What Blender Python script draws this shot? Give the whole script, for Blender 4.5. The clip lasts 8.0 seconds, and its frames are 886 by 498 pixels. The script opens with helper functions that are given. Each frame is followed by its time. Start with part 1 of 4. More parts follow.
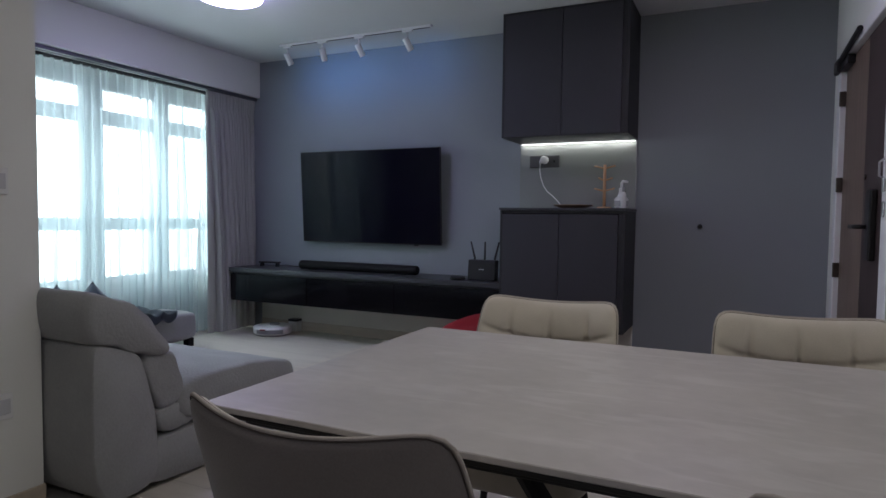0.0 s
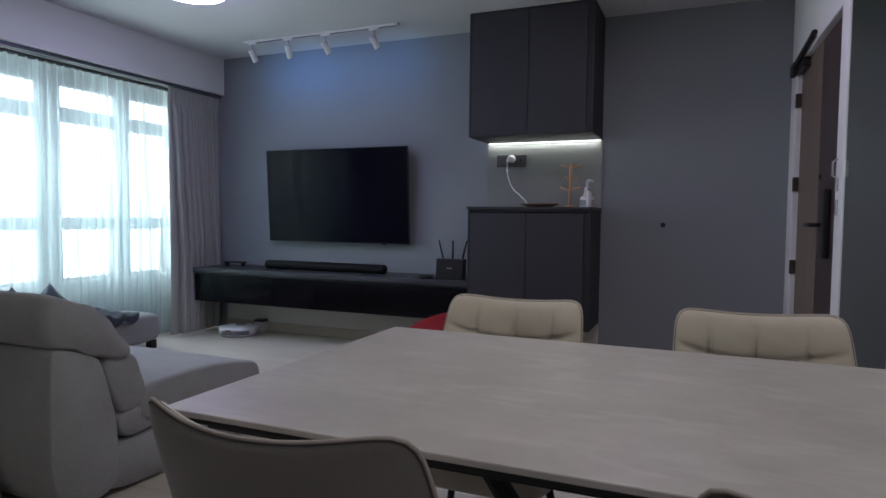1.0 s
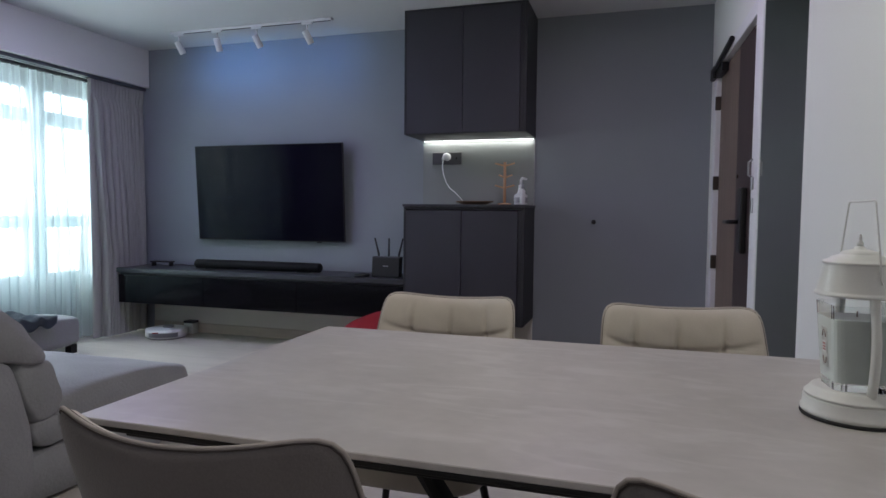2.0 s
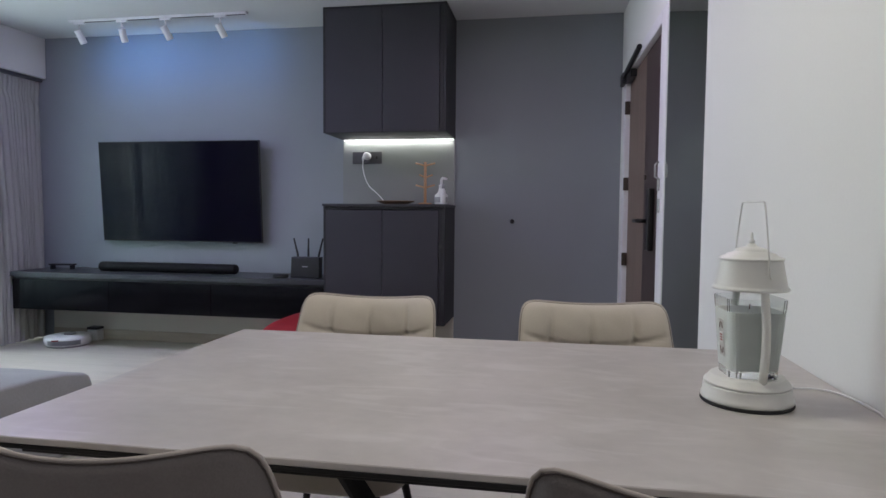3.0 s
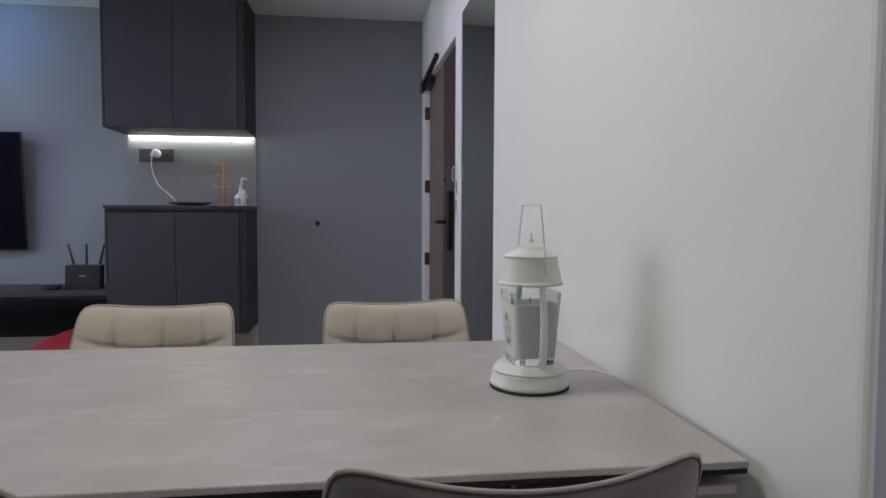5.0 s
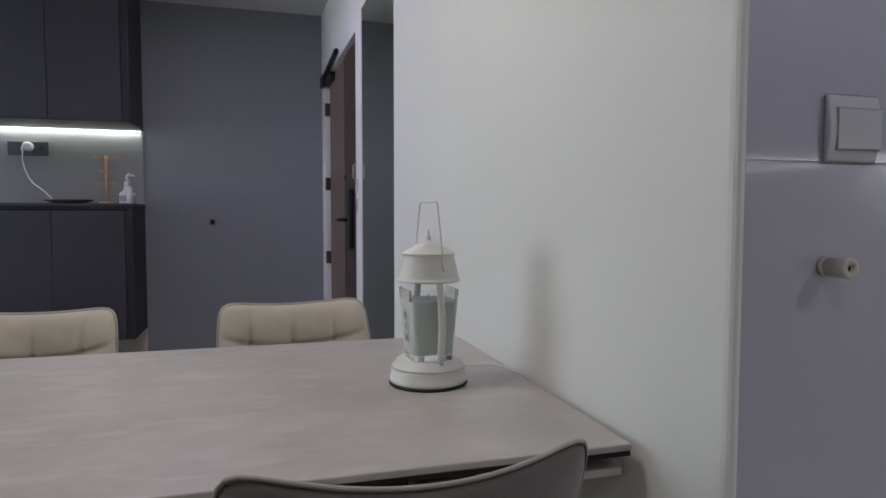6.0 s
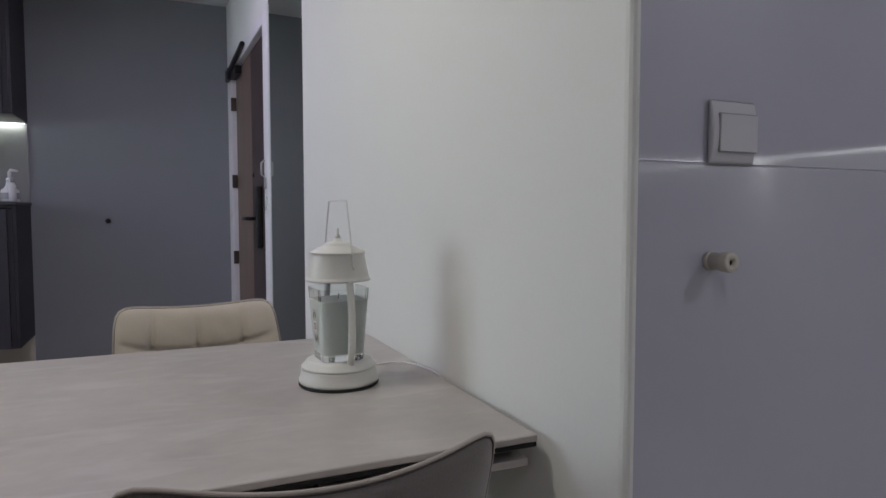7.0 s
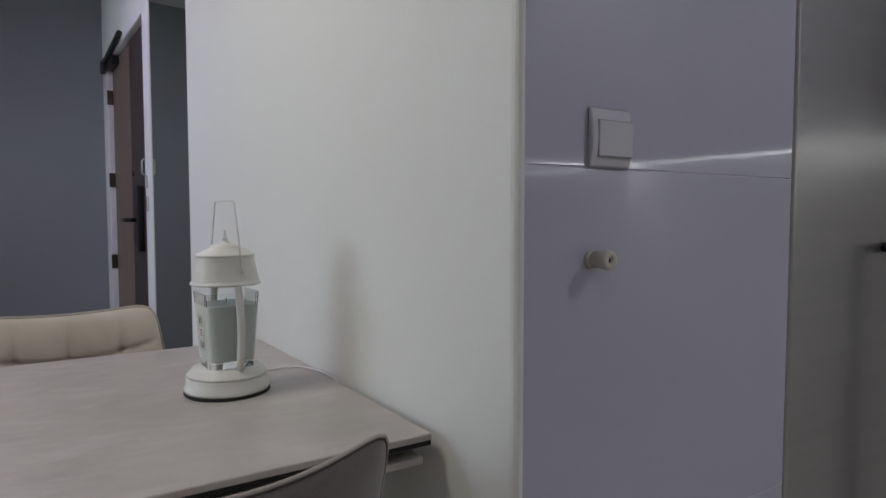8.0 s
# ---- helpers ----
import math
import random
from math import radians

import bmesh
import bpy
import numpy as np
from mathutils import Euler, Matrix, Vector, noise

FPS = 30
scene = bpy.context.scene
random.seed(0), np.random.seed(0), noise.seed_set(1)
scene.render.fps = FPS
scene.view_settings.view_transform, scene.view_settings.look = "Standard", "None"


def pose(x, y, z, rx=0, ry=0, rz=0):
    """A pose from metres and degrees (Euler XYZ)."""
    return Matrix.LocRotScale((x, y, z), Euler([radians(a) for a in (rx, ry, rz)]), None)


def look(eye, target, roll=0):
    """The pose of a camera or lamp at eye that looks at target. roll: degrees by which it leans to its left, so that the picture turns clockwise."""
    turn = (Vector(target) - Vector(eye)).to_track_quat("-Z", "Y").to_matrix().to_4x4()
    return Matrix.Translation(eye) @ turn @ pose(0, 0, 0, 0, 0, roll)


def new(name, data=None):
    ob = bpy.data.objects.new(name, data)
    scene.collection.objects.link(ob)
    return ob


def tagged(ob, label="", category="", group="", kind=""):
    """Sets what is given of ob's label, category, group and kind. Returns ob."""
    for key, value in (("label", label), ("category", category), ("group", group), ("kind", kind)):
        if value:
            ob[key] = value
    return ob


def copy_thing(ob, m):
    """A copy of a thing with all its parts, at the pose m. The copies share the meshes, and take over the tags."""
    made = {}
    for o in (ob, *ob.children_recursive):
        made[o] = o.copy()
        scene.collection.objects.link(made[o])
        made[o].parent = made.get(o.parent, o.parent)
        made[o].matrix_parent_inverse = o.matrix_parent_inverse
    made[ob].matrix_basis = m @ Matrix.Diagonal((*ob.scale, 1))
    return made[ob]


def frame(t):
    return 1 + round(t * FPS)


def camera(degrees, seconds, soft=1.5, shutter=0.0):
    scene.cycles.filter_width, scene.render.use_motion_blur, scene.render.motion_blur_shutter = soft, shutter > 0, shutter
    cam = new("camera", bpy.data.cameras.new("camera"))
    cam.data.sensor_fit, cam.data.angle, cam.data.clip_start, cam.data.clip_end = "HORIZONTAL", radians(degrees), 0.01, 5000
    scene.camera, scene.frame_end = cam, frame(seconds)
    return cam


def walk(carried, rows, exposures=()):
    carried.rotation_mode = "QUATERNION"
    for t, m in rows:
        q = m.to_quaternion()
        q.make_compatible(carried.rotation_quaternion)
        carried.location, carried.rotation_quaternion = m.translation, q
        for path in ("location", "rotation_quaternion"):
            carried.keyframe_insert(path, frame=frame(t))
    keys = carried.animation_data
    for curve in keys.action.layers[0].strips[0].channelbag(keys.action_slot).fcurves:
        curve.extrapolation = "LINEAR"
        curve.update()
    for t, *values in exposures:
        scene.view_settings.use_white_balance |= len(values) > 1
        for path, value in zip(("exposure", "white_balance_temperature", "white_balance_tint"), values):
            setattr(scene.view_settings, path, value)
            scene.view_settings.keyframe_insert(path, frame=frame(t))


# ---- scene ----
cam = camera(70.4, 8.0)
PATH = [
    (0, (0.718, 0.148, 1.105), (-0.146, 1.949, 1.005), 0.7),
    (0.5, (0.721, 0.148, 1.108), (-0.089, 1.974, 1.006), 0.6),
    (1, (0.726, 0.150, 1.109), (-0.048, 1.992, 1.005), 0.6),
    (2.5, (0.745, 0.157, 1.112), (0.277, 2.098, 1.000), 0.5),
    (3, (0.746, 0.152, 1.112), (0.399, 2.119, 1.002), 0.5),
    (3.5, (0.751, 0.150, 1.112), (0.563, 2.138, 1.005), 0.5),
    (4, (0.758, 0.149, 1.113), (0.736, 2.146, 1.008), 0.4),
    (4.5, (0.761, 0.148, 1.114), (0.871, 2.143, 1.011), 0.3),
    (6, (0.779, 0.145, 1.114), (1.330, 2.064, 1.006), 0.1),
    (6.5, (0.783, 0.142, 1.115), (1.458, 2.021, 1.002), 0.0),
    (7, (0.787, 0.141, 1.114), (1.593, 1.967, 1.001), 0.0),
    (7.5, (0.791, 0.139, 1.114), (1.735, 1.899, 1.003), 0.0),
    (8, (0.793, 0.137, 1.114), (1.885, 1.809, 1.004), 0.0),
]
EXPOSURES = [(0.0, -0.50, 6500, 12), (1.0, -0.42, 6500, 12), (2.5, 0.03, 6550, 12), (3.5, 0.33, 6600, 11), (4.5, 0.27, 6600, 11), (6.0, 0.0, 6550, 12), (8.0, -0.03, 6550, 12)]
walk(cam, [(t, look(eye, target, roll)) for t, eye, target, roll in PATH], EXPOSURES)

# ---- light ----
world = bpy.data.worlds.new("sky")
scene.world = world
world.use_nodes = True
wn, wl = world.node_tree.nodes, world.node_tree.links
sky_tex = wn.new("ShaderNodeTexSky")
sky_tex.sky_type = "NISHITA"
sky_tex.sun_disc = False
sky_tex.sun_elevation, sky_tex.sun_rotation = radians(50), radians(200)
wn["Background"].inputs["Strength"].default_value = 0.12
wl.new(sky_tex.outputs["Color"], wn["Background"].inputs["Color"])


def area_lamp(name, m, sx, sy, watts, colour, shape="RECTANGLE"):
    data = bpy.data.lights.new(name, "AREA")
    data.shape, data.size, data.size_y, data.energy, data.color = shape, sx, sy, watts, colour
    ob = new(name, data)
    ob.matrix_world = m
    return ob


def spot_lamp(name, m, watts, colour, degrees, blend):
    data = bpy.data.lights.new(name, "SPOT")
    data.energy, data.color, data.spot_size, data.spot_blend, data.shadow_soft_size = watts, colour, radians(degrees), blend, 0.02
    ob = new(name, data)
    ob.matrix_world = m
    return ob


area_lamp("window_daylight", look((-4.42, 3.56, 1.45), (0.0, 3.56, 1.05)), 2.85, 2.2, 138, (0.86, 0.955, 1.0))
area_lamp("sky_daylight", look((-5.1, 3.70, 2.95), (-2.5, 3.35, 0.1)), 2.6, 1.3, 190, (0.84, 0.95, 1.0))   # the sky above, falling through the same window
area_lamp("living_lamp_light", look((-2.39, 3.33, 2.515), (-2.39, 3.33, 0)), 0.40, 0.40, 3.2, (0.50, 0.43, 1.0), "DISK")
area_lamp("dining_lamp_light", look((0.30, 1.45, 2.51), (0.30, 1.45, 0)), 0.42, 0.42, 9.0, (1.0, 0.97, 0.85), "DISK")
area_lamp("kitchen_lamp_light", look((2.5, -0.5, 2.51), (2.5, -0.5, 0)), 0.14, 0.14, 7.5, (0.82, 0.86, 1.0), "DISK")
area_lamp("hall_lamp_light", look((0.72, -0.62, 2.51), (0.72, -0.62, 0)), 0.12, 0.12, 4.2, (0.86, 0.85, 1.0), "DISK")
# unseen lamp, added for the lavender light high on the north wall
area_lamp("assumed_entrance_light", look((0.42, 3.30, 2.51), (0.42, 3.30, 0)), 0.24, 0.24, 7.2, (0.80, 0.64, 1.0), "DISK")
# unseen strip, assumed from the bright band that the tiles reflect
area_lamp("kitchen_strip_light", look((3.09, -0.5, 1.335), (3.12, -0.5, 0)), 0.012, 1.9, 4.2, (0.92, 0.95, 1.0))
area_lamp("cabinet_strip_light", look((-0.472, 4.968, 1.688), (-0.472, 4.955, 0)), 0.87, 0.008, 1.25, (0.96, 0.99, 0.97))


# ---- materials ----
def material(name, colour, rough=0.6, metal=0.0, vary=0.08, scale=6.0, fine=90.0, bump=0.05, stretch=(1, 1, 1), coat=0.0, spec=0.5, sheen=0.0):
    """A surface with variation at two scales and a fine relief."""
    m = bpy.data.materials.new(name)
    m.use_nodes = True
    n, l = m.node_tree.nodes, m.node_tree.links
    b = n["Principled BSDF"]
    b.inputs["Roughness"].default_value, b.inputs["Metallic"].default_value = rough, metal
    b.inputs["Coat Weight"].default_value, b.inputs["Specular IOR Level"].default_value = coat, spec
    b.inputs["Sheen Weight"].default_value = sheen
    co = n.new("ShaderNodeTexCoord")
    mp = n.new("ShaderNodeMapping")
    mp.inputs["Scale"].default_value = stretch
    l.new(co.outputs["Object"], mp.inputs["Vector"])
    big, small = n.new("ShaderNodeTexNoise"), n.new("ShaderNodeTexNoise")
    big.inputs["Scale"].default_value, small.inputs["Scale"].default_value = scale, fine
    big.inputs["Detail"].default_value = small.inputs["Detail"].default_value = 4
    for t in (big, small):
        l.new(mp.outputs["Vector"], t.inputs["Vector"])
    add = n.new("ShaderNodeMix")
    add.inputs[0].default_value = 0.35
    l.new(big.outputs["Fac"], add.inputs[2])
    l.new(small.outputs["Fac"], add.inputs[3])
    ramp = n.new("ShaderNodeValToRGB")
    e = ramp.color_ramp.elements
    e[0].position, e[1].position = 0.3, 0.7
    e[0].color = (*[c * (1 - vary) for c in colour], 1)
    e[1].color = (*[min(1, c * (1 + vary)) for c in colour], 1)
    l.new(add.outputs[0], ramp.inputs["Fac"])
    l.new(ramp.outputs["Color"], b.inputs["Base Color"])
    if bump:
        bp = n.new("ShaderNodeBump")
        bp.inputs["Strength"].default_value, bp.inputs["Distance"].default_value = bump, 0.004
        l.new(small.outputs["Fac"], bp.inputs["Height"])
        l.new(bp.outputs["Normal"], b.inputs["Normal"])
    return m


def glow(name, colour, strength):
    m = bpy.data.materials.new(name)
    m.use_nodes = True
    n, l = m.node_tree.nodes, m.node_tree.links
    e = n.new("ShaderNodeEmission")
    e.inputs["Color"].default_value, e.inputs["Strength"].default_value = (*colour, 1), strength
    l.new(e.outputs[0], n["Material Output"].inputs["Surface"])
    return m


def glass(name, colour, rough=0.0):
    m = bpy.data.materials.new(name)
    m.use_nodes = True
    b = m.node_tree.nodes["Principled BSDF"]
    b.inputs["Base Color"].default_value = (*colour, 1)
    b.inputs["Roughness"].default_value, b.inputs["Transmission Weight"].default_value, b.inputs["IOR"].default_value = rough, 1.0, 1.45
    return m


def sheer_cloth(name):
    m = bpy.data.materials.new(name)
    m.use_nodes = True
    n, l = m.node_tree.nodes, m.node_tree.links
    clear, lit, body, mix1, mix2 = (n.new("ShaderNode" + k) for k in ("BsdfTransparent", "BsdfTranslucent", "BsdfDiffuse", "MixShader", "MixShader"))
    clear.inputs["Color"].default_value = (0.95, 0.98, 0.98, 1)
    lit.inputs["Color"].default_value = (0.52, 0.63, 0.65, 1)
    body.inputs["Color"].default_value = (0.78, 0.84, 0.85, 1)
    co, wv = n.new("ShaderNodeTexCoord"), n.new("ShaderNodeTexNoise")
    wv.inputs["Scale"].default_value = 300
    l.new(co.outputs["Object"], wv.inputs["Vector"])
    mp, pl, dense, top = (n.new("ShaderNode" + k) for k in ("Mapping", "TexNoise", "MapRange", "Math"))   # doubled cloth in the pleats
    mp.inputs["Scale"].default_value = (0, 15, 0.25)
    pl.inputs["Scale"].default_value, pl.inputs["Detail"].default_value = 1.0, 2
    l.new(co.outputs["Object"], mp.inputs["Vector"])
    l.new(mp.outputs["Vector"], pl.inputs["Vector"])
    dense.inputs["From Min"].default_value, dense.inputs["From Max"].default_value = 0.52, 0.66
    dense.inputs["To Min"].default_value, dense.inputs["To Max"].default_value = 0.0, 0.46
    l.new(pl.outputs["Fac"], dense.inputs["Value"])
    top.operation = "ADD"
    l.new(dense.outputs[0], top.inputs[1])
    rp = n.new("ShaderNodeMapRange")
    rp.inputs["To Min"].default_value, rp.inputs["To Max"].default_value = 0.34, 0.50
    l.new(wv.outputs["Fac"], rp.inputs["Value"])
    mix1.inputs[0].default_value = 0.45
    l.new(lit.outputs[0], mix1.inputs[1])
    l.new(body.outputs[0], mix1.inputs[2])
    l.new(rp.outputs[0], top.inputs[0])
    l.new(top.outputs[0], mix2.inputs[0])
    l.new(clear.outputs[0], mix2.inputs[1])
    l.new(mix1.outputs[0], mix2.inputs[2])
    l.new(mix2.outputs[0], n["Material Output"].inputs["Surface"])
    return m


def stone_top(name):
    """Pale sintered stone with long soft streaks and small scuffs."""
    m = material(name, (0.435, 0.408, 0.384), rough=0.36, vary=0.12, scale=5.5, fine=26, bump=0.0, stretch=(1.0, 1.25, 1))
    n, l = m.node_tree.nodes, m.node_tree.links
    b = n["Principled BSDF"]
    ramp = b.inputs["Base Color"].links[0].from_node
    co, mp, st = n.new("ShaderNodeTexCoord"), n.new("ShaderNodeMapping"), n.new("ShaderNodeTexNoise")
    mp.inputs["Scale"].default_value = (3.0, 9.5, 1)
    mp.inputs["Rotation"].default_value = (0, 0, radians(7))
    st.inputs["Scale"].default_value, st.inputs["Detail"].default_value, st.inputs["Distortion"].default_value = 1.4, 6, 1.3
    l.new(co.outputs["Object"], mp.inputs["Vector"])
    l.new(mp.outputs["Vector"], st.inputs["Vector"])
    rp = n.new("ShaderNodeValToRGB")
    rp.color_ramp.elements[0].position, rp.color_ramp.elements[1].position = 0.53, 0.66
    rp.color_ramp.elements[0].color, rp.color_ramp.elements[1].color = (0, 0, 0, 1), (0.31, 0.31, 0.31, 1)
    l.new(st.outputs["Fac"], rp.inputs["Fac"])
    mx = n.new("ShaderNodeMix")
    mx.data_type = "RGBA"
    l.new(rp.outputs["Color"], mx.inputs[0])
    l.new(ramp.outputs["Color"], mx.inputs[6])
    mx.inputs[7].default_value = (0.60, 0.575, 0.555, 1)
    l.new(mx.outputs[2], b.inputs["Base Color"])
    fine = n.new("ShaderNodeTexNoise")
    fine.inputs["Scale"].default_value = 240
    l.new(co.outputs["Object"], fine.inputs["Vector"])
    bp = n.new("ShaderNodeBump")
    bp.inputs["Strength"].default_value, bp.inputs["Distance"].default_value = 0.08, 0.002
    l.new(fine.outputs["Fac"], bp.inputs["Height"])
    l.new(bp.outputs["Normal"], b.inputs["Normal"])
    return m


def plank_floor(name):
    m = material(name, (0.57, 0.53, 0.46), rough=0.38, vary=0.10, scale=3, fine=40, bump=0.03, stretch=(0.7, 7, 1))
    n, l = m.node_tree.nodes, m.node_tree.links
    b = n["Principled BSDF"]
    ramp = b.inputs["Base Color"].links[0].from_node
    co, br = n.new("ShaderNodeTexCoord"), n.new("ShaderNodeTexBrick")
    br.inputs["Scale"].default_value, br.inputs["Brick Width"].default_value, br.inputs["Row Height"].default_value = 1.0, 1.2, 0.18
    br.inputs["Mortar Size"].default_value = 0.0012
    br.inputs["Color1"].default_value, br.inputs["Color2"].default_value, br.inputs["Mortar"].default_value = (1, 1, 1, 1), (0.90, 0.90, 0.91, 1), (0.6, 0.57, 0.54, 1)
    l.new(co.outputs["Object"], br.inputs["Vector"])
    mx = n.new("ShaderNodeMix")
    mx.data_type, mx.blend_type = "RGBA", "MULTIPLY"
    mx.inputs[0].default_value = 1
    l.new(ramp.outputs["Color"], mx.inputs[6])
    l.new(br.outputs["Color"], mx.inputs[7])
    l.new(mx.outputs[2], b.inputs["Base Color"])
    return m


M_CEIL = material("ceiling_paint", (0.66, 0.67, 0.67), 0.85, vary=0.02, scale=1.5, fine=60, bump=0.03)
M_WHITE = material("white_wall_paint", (0.750, 0.752, 0.722), 0.75, vary=0.025, scale=1.2, fine=120, bump=0.05)
M_CREAM_STRIP = material("cream_strip", (0.62, 0.59, 0.51), 0.7, vary=0.04, scale=2, fine=110, bump=0.05)
M_GREY = material("blue_grey_wall_paint", (0.250, 0.272, 0.290), 0.72, vary=0.05, scale=1.1, fine=110, bump=0.05)
M_TRIM = material("white_trim_paint", (0.72, 0.72, 0.73), 0.5, vary=0.03, scale=5, fine=80, bump=0.02)
M_FLOOR = plank_floor("pale_wood_floor")
M_BASE = material("wood_baseboard", (0.46, 0.39, 0.31), 0.5, vary=0.12, scale=4, fine=50, stretch=(1, 8, 8), bump=0.04)
M_STONE = stone_top("pale_sintered_stone")
M_BLACK = material("black_metal", (0.012, 0.012, 0.013), 0.45, 0.4, vary=0.15, scale=8, fine=150, bump=0.03)
M_CHAR = material("charcoal_laminate", (0.038, 0.038, 0.047), 0.50, vary=0.10, scale=3, fine=160, bump=0.06, stretch=(1, 1, 0.2))
M_CHAR_EDGE = material("charcoal_carcass", (0.022, 0.023, 0.027), 0.5, vary=0.10, scale=5, fine=160, bump=0.04)
M_GLOSS = material("black_back_painted_glass", (0.004, 0.004, 0.005), 0.12, vary=0.1, scale=2, fine=40, bump=0.0, spec=0.30)
M_TOPBLK = material("dark_grey_console_top", (0.045, 0.047, 0.052), 0.38, vary=0.10, scale=4, fine=120, bump=0.03)
M_SCREEN = material("tv_screen", (0.0035, 0.003, 0.008), 0.025, vary=0.05, scale=2, fine=20, bump=0.0, spec=0.10)
M_PLASTIC = material("black_plastic", (0.012, 0.012, 0.013), 0.42, vary=0.1, scale=9, fine=200, bump=0.03)
M_MESHCL = material("black_speaker_cloth", (0.006, 0.006, 0.007), 0.6, vary=0.2, scale=60, fine=600, bump=0.15, spec=0.2)
M_WPLAST = material("white_plastic", (0.72, 0.72, 0.72), 0.35, vary=0.02, scale=6, fine=80, bump=0.0)
M_SWITCH = material("white_switch_plastic", (0.54, 0.54, 0.57), 0.3, vary=0.02, scale=6, fine=80, bump=0.0)
M_SOFA = material("grey_sofa_fabric", (0.29, 0.295, 0.295), 0.9, vary=0.10, scale=5, fine=85, bump=0.45, sheen=0.2)
M_THROW = material("dark_teal_throw", (0.10, 0.125, 0.145), 0.95, vary=0.15, scale=12, fine=300, bump=0.5, sheen=0.2)
M_CURT = material("grey_curtain_cloth", (0.37, 0.38, 0.345), 0.9, vary=0.08, scale=5, fine=380, bump=0.25, stretch=(1, 1, 0.3))
M_SHEER = sheer_cloth("sheer_curtain_cloth")
M_RAIL = material("dark_rail_metal", (0.10, 0.105, 0.115), 0.45, 0.4, vary=0.05, scale=5, fine=100, bump=0.02)
M_ALU = material("grey_aluminium_frame", (0.20, 0.22, 0.23), 0.45, 0.3, vary=0.05, scale=5, fine=100, bump=0.02)
M_SUEDE = material("beige_suede", (0.52, 0.47, 0.40), 0.92, vary=0.08, scale=9, fine=300, bump=0.18, sheen=0.35)
M_SHELL = material("taupe_suede", (0.145, 0.127, 0.118), 0.92, vary=0.17, scale=5, fine=300, bump=0.18, sheen=0.3)
M_SEAM = material("dark_seam_thread", (0.075, 0.06, 0.055), 0.9, vary=0.08, scale=20, fine=300, bump=0.1)
M_PIPE = material("taupe_piping", (0.40, 0.355, 0.32), 0.85, vary=0.08, scale=20, fine=300, bump=0.1)
M_RED = material("red_fabric", (0.26, 0.010, 0.016), 0.6, vary=0.15, scale=6, fine=200, bump=0.15, spec=0.25)
M_DOOR_DARK = material("darker_brown_door", (0.050, 0.034, 0.032), 0.5, vary=0.18, scale=3, fine=60, bump=0.06, stretch=(8, 8, 0.6))
M_DOOR = material("brown_wood_door", (0.165, 0.118, 0.095), 0.5, vary=0.18, scale=3, fine=60, bump=0.06, stretch=(8, 8, 0.6))
M_BRONZE = material("dark_bronze", (0.085, 0.07, 0.06), 0.4, 0.7, vary=0.1, scale=20, fine=120, bump=0.02)
M_MIRROR = material("grey_mirror", (0.60, 0.66, 0.60), 0.02, 1.0, vary=0.01, scale=1, fine=10, bump=0.0)
M_TILE = material("white_glazed_tile", (0.45, 0.45, 0.525), 0.07, vary=0.02, scale=2, fine=30, bump=0.02, coat=0.2)
M_GROUT = material("grey_grout", (0.60, 0.60, 0.66), 0.85, vary=0.06, scale=20, fine=200, bump=0.1)
M_STEEL = material("brushed_steel", (0.46, 0.45, 0.45), 0.31, 0.9, vary=0.06, scale=3, fine=90, bump=0.03, stretch=(1, 1, 12))
M_WOOD = material("pale_beech_wood", (0.52, 0.29, 0.16), 0.5, vary=0.14, scale=12, fine=120, bump=0.04, stretch=(6, 6, 1))
M_PLATE = material("brown_wood_plate", (0.22, 0.13, 0.08), 0.5, vary=0.2, scale=14, fine=90, bump=0.05)
M_PANEL = material("grey_green_laminate", (0.235, 0.245, 0.235), 0.6, vary=0.05, scale=3, fine=90, bump=0.03)
M_SOCK = material("dark_grey_socket", (0.07, 0.07, 0.075), 0.4, vary=0.06, scale=10, fine=90, bump=0.0)
M_ENAMEL = material("cream_enamel", (0.70, 0.70, 0.665), 0.38, vary=0.03, scale=14, fine=160, bump=0.02)
M_RUBBER = material("black_rubber", (0.012, 0.012, 0.012), 0.7, vary=0.1, scale=20, fine=150, bump=0.05)
M_WAX = material("grey_green_wax", (0.66, 0.70, 0.66), 0.5, vary=0.04, scale=12, fine=90, bump=0.02)
M_GLASS = glass("clear_glass", (0.93, 0.96, 0.95))
M_LABEL = material("printed_label", (0.52, 0.52, 0.48), 0.6, vary=0.35, scale=60, fine=160, bump=0.0)
M_PRINT = material("dark_label_ink", (0.27, 0.22, 0.20), 0.6, vary=0.2, scale=60, fine=160, bump=0.0)
M_ROSE = material("faded_red_ink", (0.36, 0.14, 0.12), 0.6, vary=0.15, scale=60, fine=160, bump=0.0)
M_CREAM = material("cream_rubber", (0.55, 0.52, 0.45), 0.6, vary=0.05, scale=30, fine=120, bump=0.02)
M_GREYP = material("grey_plastic", (0.32, 0.32, 0.33), 0.4, vary=0.05, scale=10, fine=90, bump=0.0)
M_LAMP = glow("ceiling_lamp_glow", (0.55, 0.47, 1.0), 25.0)
M_LED = glow("led_strip_glow", (0.95, 0.98, 1.0), 5.0)
M_BLUE = glow("blue_spot_glow", (0.35, 0.45, 1.0), 1.5)


